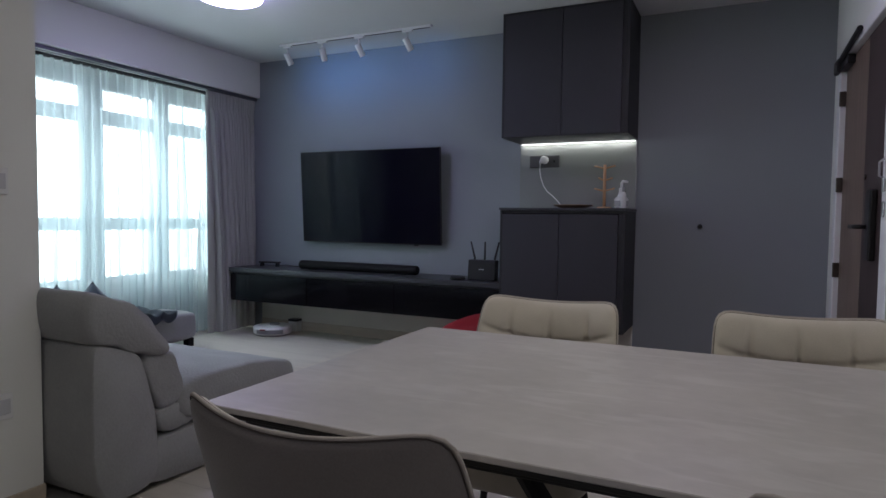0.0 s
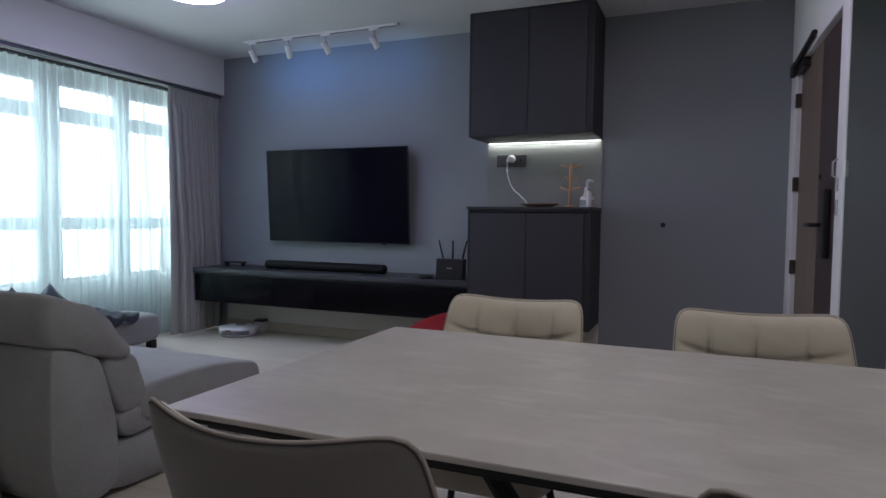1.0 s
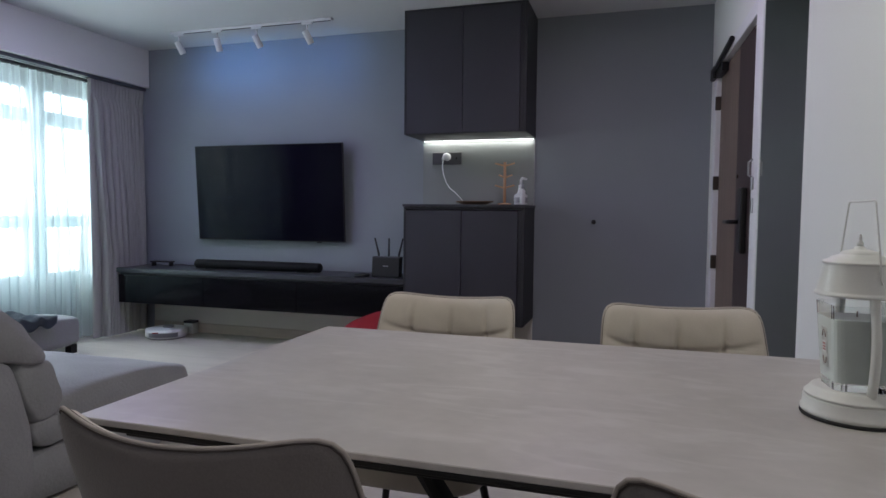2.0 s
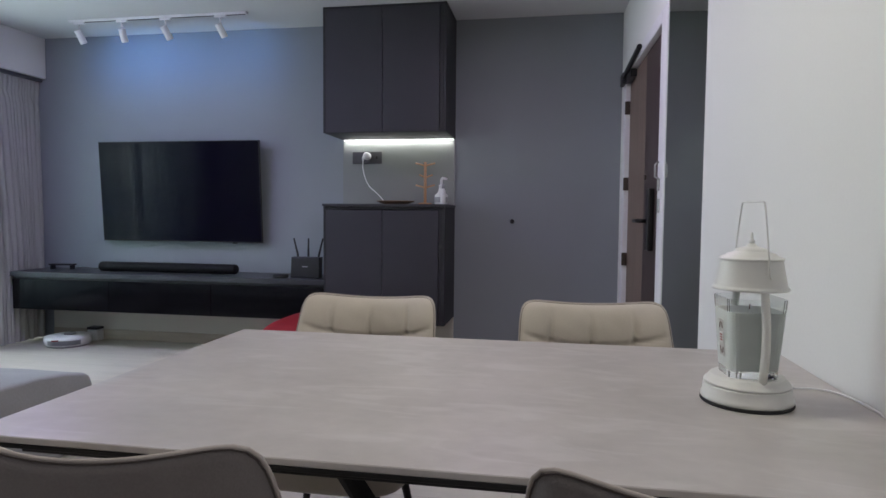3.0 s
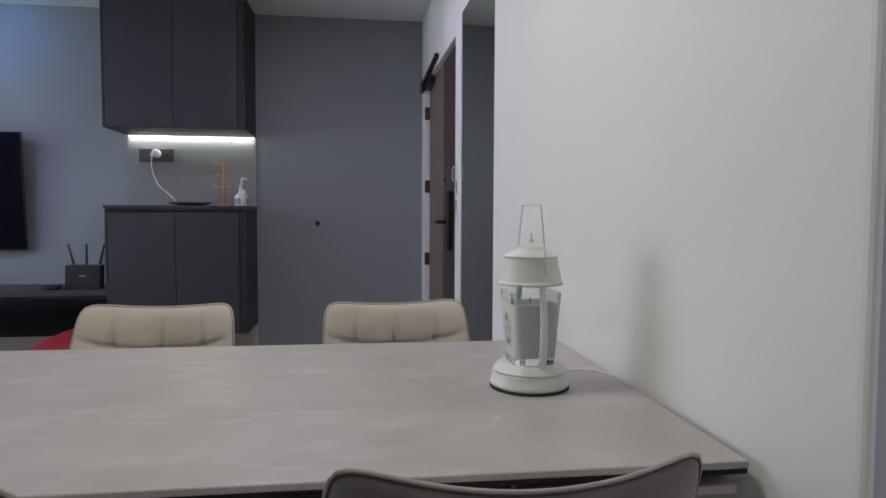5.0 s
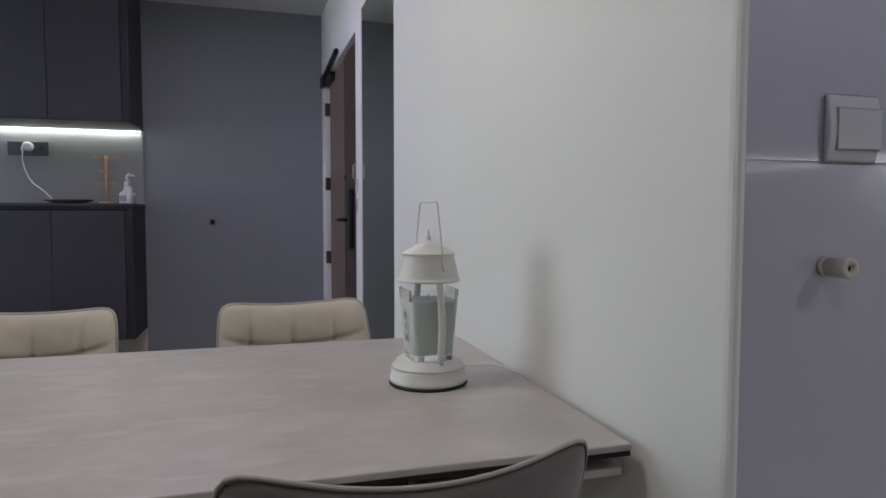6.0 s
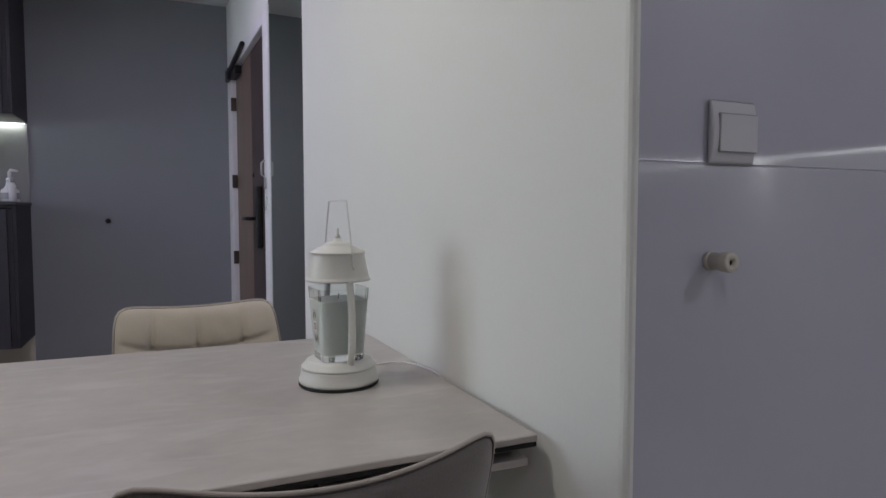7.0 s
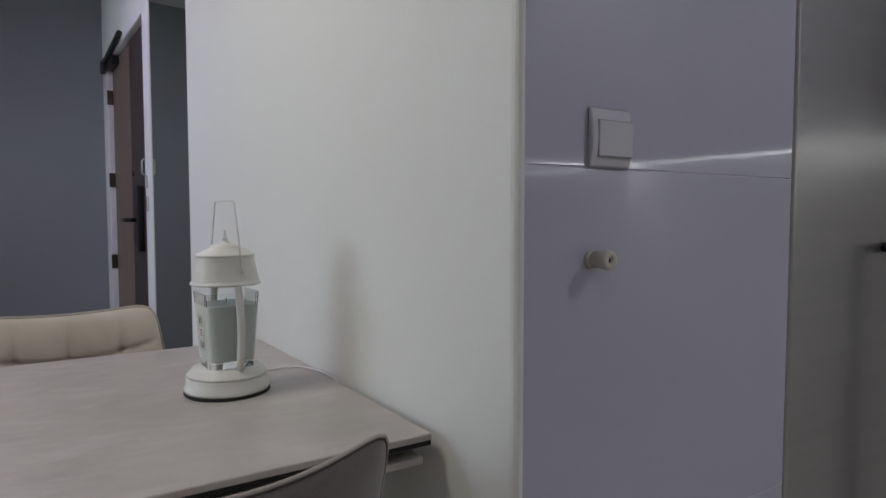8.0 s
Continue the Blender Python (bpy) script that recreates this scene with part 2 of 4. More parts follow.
# ---- mesh helpers ----
def part(name, bm, mat, parent=None, label="", smooth=False, m=None):
    """Links a bmesh as one mesh object, under a thing or a part if given."""
    me = bpy.data.meshes.new(name)
    bmesh.ops.recalc_face_normals(bm, faces=bm.faces)
    bm.to_mesh(me)
    bm.free()
    me.materials.append(mat)
    if smooth:
        for p in me.polygons:
            p.use_smooth = True
    ob = new(name, me)
    if parent:
        ob.parent = parent
    if m is not None:
        ob.matrix_basis = m
    return tagged(ob, label)


def thing(name, label, category, m=None, group=""):
    ob = new(name)
    ob.empty_display_size = 0.1
    if m is not None:
        ob.matrix_basis = m
    return tagged(ob, label, category, group)


def add_box(bm, x0, x1, y0, y1, z0, z1, bevel=0.0, seg=2):
    r = bmesh.ops.create_cube(bm, size=1.0)
    for v in r["verts"]:
        v.co = Vector((x0 + (v.co.x + 0.5) * (x1 - x0), y0 + (v.co.y + 0.5) * (y1 - y0), z0 + (v.co.z + 0.5) * (z1 - z0)))
    if bevel:
        edges = list({e for v in r["verts"] for e in v.link_edges})
        bmesh.ops.bevel(bm, geom=edges, offset=bevel, segments=seg, affect="EDGES", profile=0.5)
    return bm


def box(x0, x1, y0, y1, z0, z1, bevel=0.0, seg=2):
    return add_box(bmesh.new(), x0, x1, y0, y1, z0, z1, bevel, seg)


def add_lathe(bm, profile, n=40, centre=(0, 0, 0)):
    """A turned shape from (radius, height) pairs, closed at both ends."""
    rings = []
    for r, z in profile:
        rings.append([bm.verts.new((centre[0] + r * math.cos(2 * math.pi * k / n), centre[1] + r * math.sin(2 * math.pi * k / n), centre[2] + z)) for k in range(n)])
    for a, b in zip(rings, rings[1:]):
        for k in range(n):
            bm.faces.new((a[k], a[(k + 1) % n], b[(k + 1) % n], b[k]))
    bm.faces.new(rings[0])
    bm.faces.new(rings[-1])
    return bm


def lathe(profile, n=40, centre=(0, 0, 0)):
    return add_lathe(bmesh.new(), profile, n, centre)


def add_tube(bm, pts, r, n=10, closed=False):
    """A round tube along points; r may be one radius or one for each point."""
    pts = [Vector(p) for p in pts]
    rs = r if isinstance(r, (list, tuple)) else [r] * len(pts)
    rings, side = [], None
    for i, p in enumerate(pts):
        a = pts[i - 1] if i or closed else p
        b = pts[(i + 1) % len(pts)] if i < len(pts) - 1 or closed else p
        d = (b - a).normalized()
        if side is None:
            side = d.orthogonal().normalized()
        side = (side - d * side.dot(d)).normalized()
        up = d.cross(side)
        rings.append([bm.verts.new(p + rs[i] * (side * math.cos(2 * math.pi * k / n) + up * math.sin(2 * math.pi * k / n))) for k in range(n)])
    pairs = list(zip(rings, rings[1:])) + ([(rings[-1], rings[0])] if closed else [])
    for a, b in pairs:
        for k in range(n):
            bm.faces.new((a[k], a[(k + 1) % n], b[(k + 1) % n], b[k]))
    if not closed:
        bm.faces.new(rings[0])
        bm.faces.new(rings[-1])
    return bm


def tube(pts, r, n=10, closed=False):
    return add_tube(bmesh.new(), pts, r, n, closed)


def soft_box(cx, cy, cz, sx, sy, sz, n=5.0, cuts=14, puff=0.0, lumps=0.0, seed=0.0, lean=None):
    """A stuffed block: rounded all over, with a belly and slight lumps."""
    bm = bmesh.new()
    bmesh.ops.create_cube(bm, size=2.0)
    bmesh.ops.subdivide_edges(bm, edges=bm.edges[:], cuts=cuts, use_grid_fill=True)
    for v in bm.verts:
        p = v.co.copy()
        big = max(abs(p.x), abs(p.y), abs(p.z))
        q = p * (big / (abs(p.x) ** n + abs(p.y) ** n + abs(p.z) ** n) ** (1 / n))
        belly = 1 + puff * (1 - q.x * q.x) * (1 - q.y * q.y)
        q.z *= belly
        w = Vector((q.x * sx / 2, q.y * sy / 2, q.z * sz / 2))
        if lumps:
            w += p.normalized() * lumps * noise.noise(Vector((w.x * 5 + seed, w.y * 5, w.z * 5)))
        if lean:
            w = lean @ w
        v.co = w + Vector((cx, cy, cz))
    return bm


def wavy_cloth(y0, y1, z0, z1, x, folds, depth, seed, rows=24, per=12, gather=0.35, thick=0.0, flare=0.0):
    """A hanging cloth in folds: pleated tight at the head, looser below."""
    bm = bmesh.new()
    cols = folds * per
    rng = random.Random(seed)
    jit = [rng.uniform(0.6, 1.3) for _ in range(folds + 2)]
    shift = [rng.uniform(-0.25, 0.25) for _ in range(folds + 2)]
    grid = []
    for i in range(rows + 1):
        v = i / rows
        line = []
        for j in range(cols + 1):
            u = j / cols
            k = u * folds
            amp = depth * (gather + (1 - gather) * min(1, (1 - v) * 1.6 + 0.15)) * (jit[int(k)] * (1 - k % 1) + jit[int(k) + 1] * (k % 1))
            ph = 2 * math.pi * (k + shift[int(k)] * (1 - v) * (1 - k % 1) + shift[int(k) + 1] * (1 - v) * (k % 1))
            drift = 0.012 * math.sin(3.1 * v + 5 * u + seed)
            xx = x + amp * math.sin(ph) + 0.3 * amp * math.sin(2.1 * ph + seed) + drift
            yy = y0 + u * (y1 - y0) + 0.25 * amp * math.cos(ph) + flare * (1 - v) * (u - 0.5)
            line.append(bm.verts.new((xx, yy, z0 + v * (z1 - z0))))
        grid.append(line)
    for a, b in zip(grid, grid[1:]):
        for j in range(cols):
            bm.faces.new((a[j], a[j + 1], b[j + 1], b[j]))
    if thick:
        bmesh.ops.solidify(bm, geom=bm.faces[:], thickness=thick)
    return bm


def drape_cloth(y0, y1, z0, z1, x, seed):
    """A heavy curtain drawn aside: pinch pleats at the head, uneven deep folds that lean and merge below."""
    bm = bmesh.new()
    rng = random.Random(seed)
    tops = [0.0]
    while tops[-1] < 1.0:
        tops.append(tops[-1] + rng.uniform(0.045, 0.085))
    tops = [t / tops[-1] for t in tops]
    lows = [0.0, 0.27] + sorted(0.30 + 0.70 * rng.random() for _ in range(len(tops) - 3)) + [1.0]
    lows = [0.5 * a + 0.5 * b for a, b in zip(tops, lows)]
    deep = [rng.uniform(0.30, 0.85) for _ in tops]
    deep[0] = 0.25
    per, rows = 14, 34
    grid = []
    for i in range(rows + 1):
        v = i / rows
        down = min(1.0, (1 - v) * 1.5)
        line = []
        for k in range(len(tops) - 1):
            for j in range(per + (k == len(tops) - 2)):
                f = j / per
                a = tops[k] + (lows[k] - tops[k]) * down
                b = tops[k + 1] + (lows[k + 1] - tops[k + 1]) * down
                fold = math.sin(math.pi * f) ** 0.9
                amp = (0.062 + 0.040 * down) * (deep[k] if v < 0.93 else 0.5)
                pinch = 0.012 * math.exp(-((v - 0.93) / 0.02) ** 2)
                xx = x - 0.045 + amp * fold - pinch + 0.010 * math.sin(4 * v + 9 * k) * down + 0.004 * noise.noise(Vector((9 * f + k, 14 * v, seed)))
                yy = y0 + (y1 - y0) * (a + (b - a) * f) - 0.010 * math.sin(2 * math.pi * f) * deep[k]
                line.append(bm.verts.new((xx, yy, z0 + v * (z1 - z0))))
        grid.append(line)
    for p, q in zip(grid, grid[1:]):
        for j in range(len(p) - 1):
            bm.faces.new((p[j], p[j + 1], q[j + 1], q[j]))
    return bm


# ---- structure ----
EAST = pose(1.212, 5.0, 0, 0, 0, 1.89)     # the right-hand walls run a little out of square
DINING = pose(1.321, 1.2, 0, 0, 0, 1.2)


def structure(name, bm, mat, label, m=None, smooth=False):
    return tagged(part(name, bm, mat, None, label, smooth, m), label, "", "", "structure")


structure("floor", box(-4.4, 3.3, -3.2, 5.0, -0.12, 0.0), M_FLOOR, "pale beige wood-look floor with a soft sheen")
structure("ceiling", box(-4.4, 3.3, -3.2, 5.16, 2.6, 2.72), M_CEIL, "plain matt off-white painted ceiling")
structure("wall_north", box(-4.4, 3.3, 5.0, 5.16, -0.12, 2.6), M_GREY, "blue-grey painted wall behind the television")
west = bmesh.new()
for b in ((-4.25, -4.05, 1.61, 5.0, 0.0, 0.53), (-4.25, -4.05, 1.61, 5.0, 2.24, 2.6), (-4.25, -4.05, 4.93, 5.0, 0.53, 2.24), (-4.25, -4.05, 1.61, 2.12, 0.53, 2.24)):
    add_box(west, *b)
structure("wall_west", west, M_WHITE, "white painted wall round the wide window")
structure("beam_west", box(-4.048, -3.625, 1.61, 4.998, 2.255, 2.598, 0.004, 1), M_WHITE, "white painted beam above the window curtains")
structure("wall_partition", box(-4.25, -1.66, 1.45, 1.61, 0.0, 2.598), M_WHITE, "white painted partition behind the sofa")
structure("wall_hall", box(-1.80, -1.66, -3.0, 1.449, 0.0, 2.598), M_WHITE, "white painted wall with switches and a socket")
structure("wall_south", box(-1.80, 3.2, -3.2, -3.05, 0.0, 2.598), M_WHITE, "plain white painted wall")
structure("wall_kitchen", box(3.15, 3.3, -3.05, 2.6, 0.0, 2.598), M_WHITE, "plain white painted kitchen wall")
dining_wall = bmesh.new()
plan = [(0.0015, -0.413), (0.0045, -0.4170), (0.0085, -0.419), (0.014, -0.419), (0.014, -0.27), (0.12, -0.27), (0.12, 1.445), (0.0, 1.445), (0.0, -0.407)]
lows, highs = ([dining_wall.verts.new((x, y, z)) for x, y in plan] for z in (0.0, 2.598))
for k in range(len(plan)):
    dining_wall.faces.new((lows[k], lows[(k + 1) % len(plan)], highs[(k + 1) % len(plan)], highs[k]))
dining_wall.faces.new(lows), dining_wall.faces.new(highs)
structure("wall_dining", dining_wall, M_WHITE, "white painted wall beside the dining table", DINING)
door_wall = bmesh.new()
for b in ((0.01, 0.14, -1.64, 0.0, 2.15, 2.598), (0.01, 0.14, -0.17, 0.0, 0, 2.149), (0.01, 0.14, -2.369, -1.6405, 0, 2.598)):
    add_box(door_wall, *b)
structure("wall_entrance", door_wall, M_WHITE, "white painted wall round the entrance door", EAST)

board = bmesh.new()
add_box(board, -3.6, 1.19, 4.984, 4.999, 0.002, 0.088, 0.003, 1)
structure("baseboard", board, M_BASE, "thin brown wood baseboard along the television wall")
# cream sheet on the wall from the baseboard to behind the console
structure("trim", box(-3.6, -0.02, 4.990, 4.9992, 0.0885, 0.345, 0.002, 1), M_CREAM_STRIP, "plain cream strip along the wall below the floating console")
structure("baseboard_hall", box(-1.659, -1.647, -3.0, 1.612, 0.002, 0.075, 0.002, 1), M_BASE, "thin brown wood baseboard below the switches")

# tiled kitchen wall
tile_wall = structure("wall_tiled", box(1.347, 2.0215, 0.7888, 0.92, 0.0, 2.598), M_GROUT, "pale glazed kitchen wall tiles with grey joints")


# ---- window and curtains ----
def window():
    w = thing("window_1", "wide grey aluminium window in daylight", "window")
    tagged(w, kind="structure")
    ys = [(2.18, 2.44), (2.53, 2.86), (2.93, 3.47), (3.64, 4.17), (4.29, 4.86)]
    zs = [(0.57, 0.966), (1.069, 1.838), (1.956, 2.125)]
    part("window_frame", box(-4.16, -4.08, 2.12, 4.93, 0.53, 0.57, 0.003, 1), M_ALU, w)
    part("window_frame", box(-4.16, -4.08, 2.12, 4.93, 2.125, 2.24, 0.003, 1), M_ALU, w)
    part("mullion", box(-4.165, -4.075, 2.12, 2.18, 0.57, 2.125, 0.004, 1), M_ALU, w)
    for (a0, a1), (b0, b1) in zip(ys, ys[1:] + [(4.93, 5)]):
        part("mullion", box(-4.165, -4.075, a1, b0, 0.57, 2.125, 0.004, 1), M_ALU, w)
    for (c0, c1), (d0, d1) in zip(zs, zs[1:]):
        for a0, a1 in ys:
            part("transom", box(-4.155, -4.085, a0, a1, c1, d0, 0.004, 1), M_ALU, w)
    for a0, a1 in ys:
        for c0, c1 in zs:
            p = part("pane", box(-4.123, -4.117, a0, a1, c0, c1), M_GLASS, w)
            p.visible_shadow = False
    h = tube([(-4.078, 4.205, 1.36), (-4.05, 4.205, 1.365), (-4.045, 4.208, 1.40), (-4.045, 4.215, 1.47), (-4.05, 4.225, 1.49)], 0.011, 8)
    part("handle", h, M_ALU, w, smooth=True)


window()
structure("window_sill", box(-4.048, -4.00, 2.10, 4.92, 0.531, 0.548, 0.004, 1), M_TRIM, "white window sill behind the sheer curtain")

rail = thing("curtain_rail", "dark grey metal curtain rail with three channels under the beam", "curtain rail")
for xx in (-3.668, -3.715, -3.87):
    part("rail", box(xx - 0.016, xx + 0.016, 1.65, 4.985, 2.226, 2.254, 0.003, 1), M_RAIL, rail)
sheer = part("sheer_curtain", wavy_cloth(1.66, 4.75, 0.012, 2.232, -3.87, 42, 0.046, 3, rows=20, per=10), M_SHEER, None, "sheer white curtain glowing with daylight, hanging to the floor", True)
tagged(sheer, category="curtain")
drape = part("drape_curtain", drape_cloth(4.385, 4.996, 0.015, 2.232, -3.665, 4), M_CURT, None, "gathered grey cloth curtain hanging beside the window", True)
tagged(drape, category="curtain")


# ---- entrance: door, mirror ----
def door():
    d = thing("door_1", "closed brown wood entrance door in a white frame", "door", EAST)
    tagged(d, kind="structure")
    f = bmesh.new()
    add_box(f, -0.002, 0.138, -1.64, -1.50, 0, 2.148, 0.004, 1)
    part("door_frame", f, M_TRIM, d, "white painted frame post")
    part("door_frame", box(-0.002, 0.138, -0.285, -0.172, 0, 2.148, 0.004, 1), M_TRIM, d, "white painted frame post")
    part("door_frame", box(-0.002, 0.138, -1.50, -0.285, 2.078, 2.148, 0.004, 1), M_TRIM, d, "white painted frame head")
    leaf = part("door_leaf", box(0.030, 0.075, -1.497, -0.288, 0.006, 2.074, 0.003, 1), M_DOOR, d)
    # thin sheet in a darker brown over the lock side of the leaf
    part("lock_side_strip", box(0.0285, 0.0299, -1.496, -0.93, 0.008, 2.072, 0.0004, 1), M_DOOR_DARK, leaf, "dark brown strip on the lock side")
    for z in (0.81, 1.335, 1.86):
        part("hinge", box(-0.006, 0.029, -0.299, -0.2855, z - 0.045, z + 0.045, 0.003, 1), M_BRONZE, d)
    lock = part("digital_lock", box(-0.004, 0.0282, -1.27, -1.17, 0.92, 1.265, 0.008, 2), M_PLASTIC, d, "tall black digital lock")
    lever = tube([(-0.003, -1.20, 1.085), (-0.040, -1.20, 1.085), (-0.046, -1.185, 1.085), (-0.046, -1.06, 1.085)], 0.011, 10)
    part("lever", lever, M_BLACK, lock, smooth=True)
    part("door_viewer", tube([(0.030, -0.98, 1.34), (0.020, -0.98, 1.34)], 0.014, 12), M_BRONZE, d)
    c = part("door_closer", box(-0.012, 0.029, -0.56, -0.31, 2.02, 2.070, 0.004, 1), M_BLACK, d, "black door closer")
    part("closer_arm", tube([(-0.018, -0.30, 2.072), (-0.020, -0.58, 2.088), (-0.016, -0.92, 2.118)], 0.016, 8), M_BLACK, c)
    part("closer_body", box(-0.030, -0.0025, -0.33, -0.20, 2.02, 2.10, 0.006, 1), M_BLACK, c)
    k = part("latch", box(-0.012, -0.0025, -1.565, -1.535, 1.24, 1.30, 0.002, 1), M_STEEL, d, "small steel latch")
    part("latch_bar", tube([(-0.008, -1.55, 1.30), (-0.025, -1.55, 1.31), (-0.025, -1.55, 1.37), (-0.008, -1.55, 1.385)], 0.005, 8), M_STEEL, k, smooth=True)
    part("strike_plate", box(-0.009, -0.0025, -1.57, -1.53, 1.13, 1.20, 0.002, 1), M_STEEL, d)


door()
mir = thing("wall_mirror", "tall frameless mirror on the wall beside the door", "mirror", EAST)
part("mirror_glass", box(0.003, 0.0095, -2.366, -1.642, 0.05, 2.15, 0.001, 1), M_MIRROR, mir)
bump_stop = part("wall_stop", lathe([(0.001, 0.0), (0.014, 0.001), (0.017, 0.006), (0.013, 0.024), (0.006, 0.028), (0.001, 0.028)], 20), M_RUBBER, None, "small round black rubber door stop on the grey wall", True, pose(0.428, 5.0, 1.063, 90))
tagged(bump_stop, category="door stop")


# ---- tall cabinets and niche ----
def cabinet(name, label, z0, z1, top):
    x0, x1, y0 = -0.926, -0.018, 4.552
    c = thing(name, label, "cabinet")
    t = 0.018
    part("side_panel", box(x0, x0 + t, y0, 4.998, z0, z1, 0.0015, 1), M_CHAR_EDGE, c)
    part("side_panel", box(x1 - t, x1, y0, 4.998, z0, z1, 0.0015, 1), M_CHAR_EDGE, c)
    part("bottom_board", box(x0 + t, x1 - t, y0 + 0.004, 4.998, z0, z0 + t), M_CHAR_EDGE, c)
    part("top_board", box(x0 + t, x1 - t, y0 + 0.004, 4.998, z1 - t, z1), M_CHAR_EDGE, c)
    part("back_panel", box(x0 + t, x1 - t, 4.985, 4.997, z0 + t, z1 - t), M_CHAR_EDGE, c)
    mid, g = -0.479, 0.002
    zt = z1 - (0.023 if top else t) - g
    zb = z0 + 0.003
    for a, b in ((x0 + t + g, mid - g), (mid + g, x1 - t - 0.030)):
        part("door", box(a, b, y0 - 0.004, y0 + 0.016, zb, zt, 0.0015, 1), M_CHAR, c, "matt charcoal laminate door")
    part("stile", box(x1 - t - 0.028, x1 - t - 0.001, y0 + 0.002, y0 + 0.018, zb, zt, 0.001, 1), M_CHAR_EDGE, c)
    if top:
        part("cabinet_top", box(x0 - 0.006, x1 + 0.006, y0 - 0.012, 4.998, z1 + 0.0005, z1 + 0.02, 0.002, 1), M_TOPBLK, c, "dark grey top board")
    return c


cabinet("wall_cabinet", "charcoal two-door wall cabinet reaching the ceiling", 1.697, 2.598, False)
cabinet("low_cabinet", "floating charcoal two-door cabinet beside the console", 0.310, 1.164, True)
niche = thing("niche_panel", "grey-green laminate panel between the two cabinets", "wall panel")
part("panel", box(-0.924, -0.026, 4.9885, 4.9995, 1.185, 1.696, 0.001, 1), M_PANEL, niche)
part("edge_strip", box(-0.0255, -0.0195, 4.9865, 4.9995, 1.185, 1.696, 0.0008, 1), M_GREYP, niche, "thin pale grey edge strip")
led = thing("led_strip", "lit white LED strip under the wall cabinet", "light")
part("channel", box(-0.915, -0.03, 4.974, 4.9878, 1.6935, 1.6965, 0.001, 1), M_WPLAST, led)
part("diffuser", box(-0.913, -0.032, 4.9755, 4.9865, 1.6895, 1.6932, 0.001, 1), M_LED, led)

sock = thing("double_socket", "dark grey double wall socket with a white plug", "socket")
part("plate", box(-0.843, -0.602, 4.978, 4.988, 1.507, 1.603, 0.003, 1), M_SOCK, sock)
part("rocker_switch", box(-0.742, -0.727, 4.9745, 4.9785, 1.545, 1.565, 0.001, 1), M_PLASTIC, sock)
part("rocker_switch", box(-0.650, -0.635, 4.9745, 4.9785, 1.545, 1.565, 0.001, 1), M_PLASTIC, sock)
plug = thing("charging_plug", "white mains plug with a hanging white cable", "plug")
part("plug_body", tube([(-0.718, 4.9775, 1.566), (-0.718, 4.962, 1.566), (-0.718, 4.945, 1.566), (-0.718, 4.932, 1.566), (-0.718, 4.928, 1.566)], [0.031, 0.031, 0.030, 0.024, 0.012], 20), M_WPLAST, plug, smooth=True)
part("cable_boot", tube([(-0.735, 4.940, 1.562), (-0.741, 4.937, 1.548), (-0.742, 4.935, 1.528)], [0.013, 0.011, 0.006], 10), M_WPLAST, plug, smooth=True)
cable = [(-0.742, 4.935, 1.535), (-0.744, 4.93, 1.48), (-0.733, 4.93, 1.42), (-0.708, 4.92, 1.36), (-0.672, 4.90, 1.315), (-0.625, 4.87, 1.285), (-0.578, 4.85, 1.245), (-0.545, 4.84, 1.208)]
part("cable", tube(cable, 0.0038, 8), M_WPLAST, plug, smooth=True)

plate = part("plate", lathe([(0.001, 0.0), (0.085, 0.0), (0.10, 0.006), (0.142, 0.022), (0.146, 0.026), (0.140, 0.027), (0.10, 0.012), (0.001, 0.010)], 44), M_PLATE, None, "shallow round brown wooden plate on the cabinet", True, pose(-0.443, 4.80, 1.1850))
tagged(plate, category="plate")
charger = part("charging_pad", lathe([(0.001, 0.0), (0.045, 0.0), (0.048, 0.004), (0.045, 0.012), (0.001, 0.013)], 30), M_WPLAST, None, "small white round pad lying on the plate", True, pose(-0.46, 4.80, 1.197))
tagged(charger, category="charger")

rack = thing("mug_tree", "pale wooden mug tree with six pegs", "mug tree", pose(-0.214, 4.80, 1.1850))
part("base", lathe([(0.001, 0), (0.048, 0), (0.05, 0.004), (0.048, 0.012), (0.001, 0.014)], 30), M_WOOD, rack, smooth=True)
part("post", tube([(0, 0, 0.013), (0, 0, 0.318)], 0.0105, 12), M_WOOD, rack, smooth=True)
for z, a, s in ((0.292, 0, 1), (0.292, 180, 1), (0.205, 20, 0.75), (0.205, 200, 0.6), (0.128, -8, 1), (0.128, 172, 1)):
    ca, sa = math.cos(radians(a)), math.sin(radians(a))
    part("peg", tube([(ca * 0.006, sa * 0.006, z), (ca * 0.075 * s, sa * 0.075 * s, z + 0.018)], 0.0060, 8), M_WOOD, rack, smooth=True)

pump = thing("pump_bottle", "white plastic pump bottle with a grey label", "bottle", pose(-0.091, 4.80, 1.1850))
part("bottle", lathe([(0.001, 0), (0.046, 0), (0.050, 0.004), (0.050, 0.064), (0.046, 0.074), (0.030, 0.086), (0.022, 0.104), (0.018, 0.128), (0.001, 0.128)], 30), M_WPLAST, pump, smooth=True)
part("label", lathe([(0.0503, 0.016), (0.0505, 0.016), (0.0505, 0.056), (0.0503, 0.056)], 30), M_GREYP, pump, "grey printed label")
part("collar", lathe([(0.001, 0.128), (0.019, 0.128), (0.019, 0.146), (0.008, 0.150), (0.001, 0.150)], 20), M_WPLAST, pump, smooth=True)
part("nozzle", tube([(0, 0, 0.148), (0, 0, 0.185), (0.006, 0, 0.197), (0.045, 0, 0.190)], [0.009, 0.010, 0.011, 0.007], 10), M_WPLAST, pump, smooth=True)
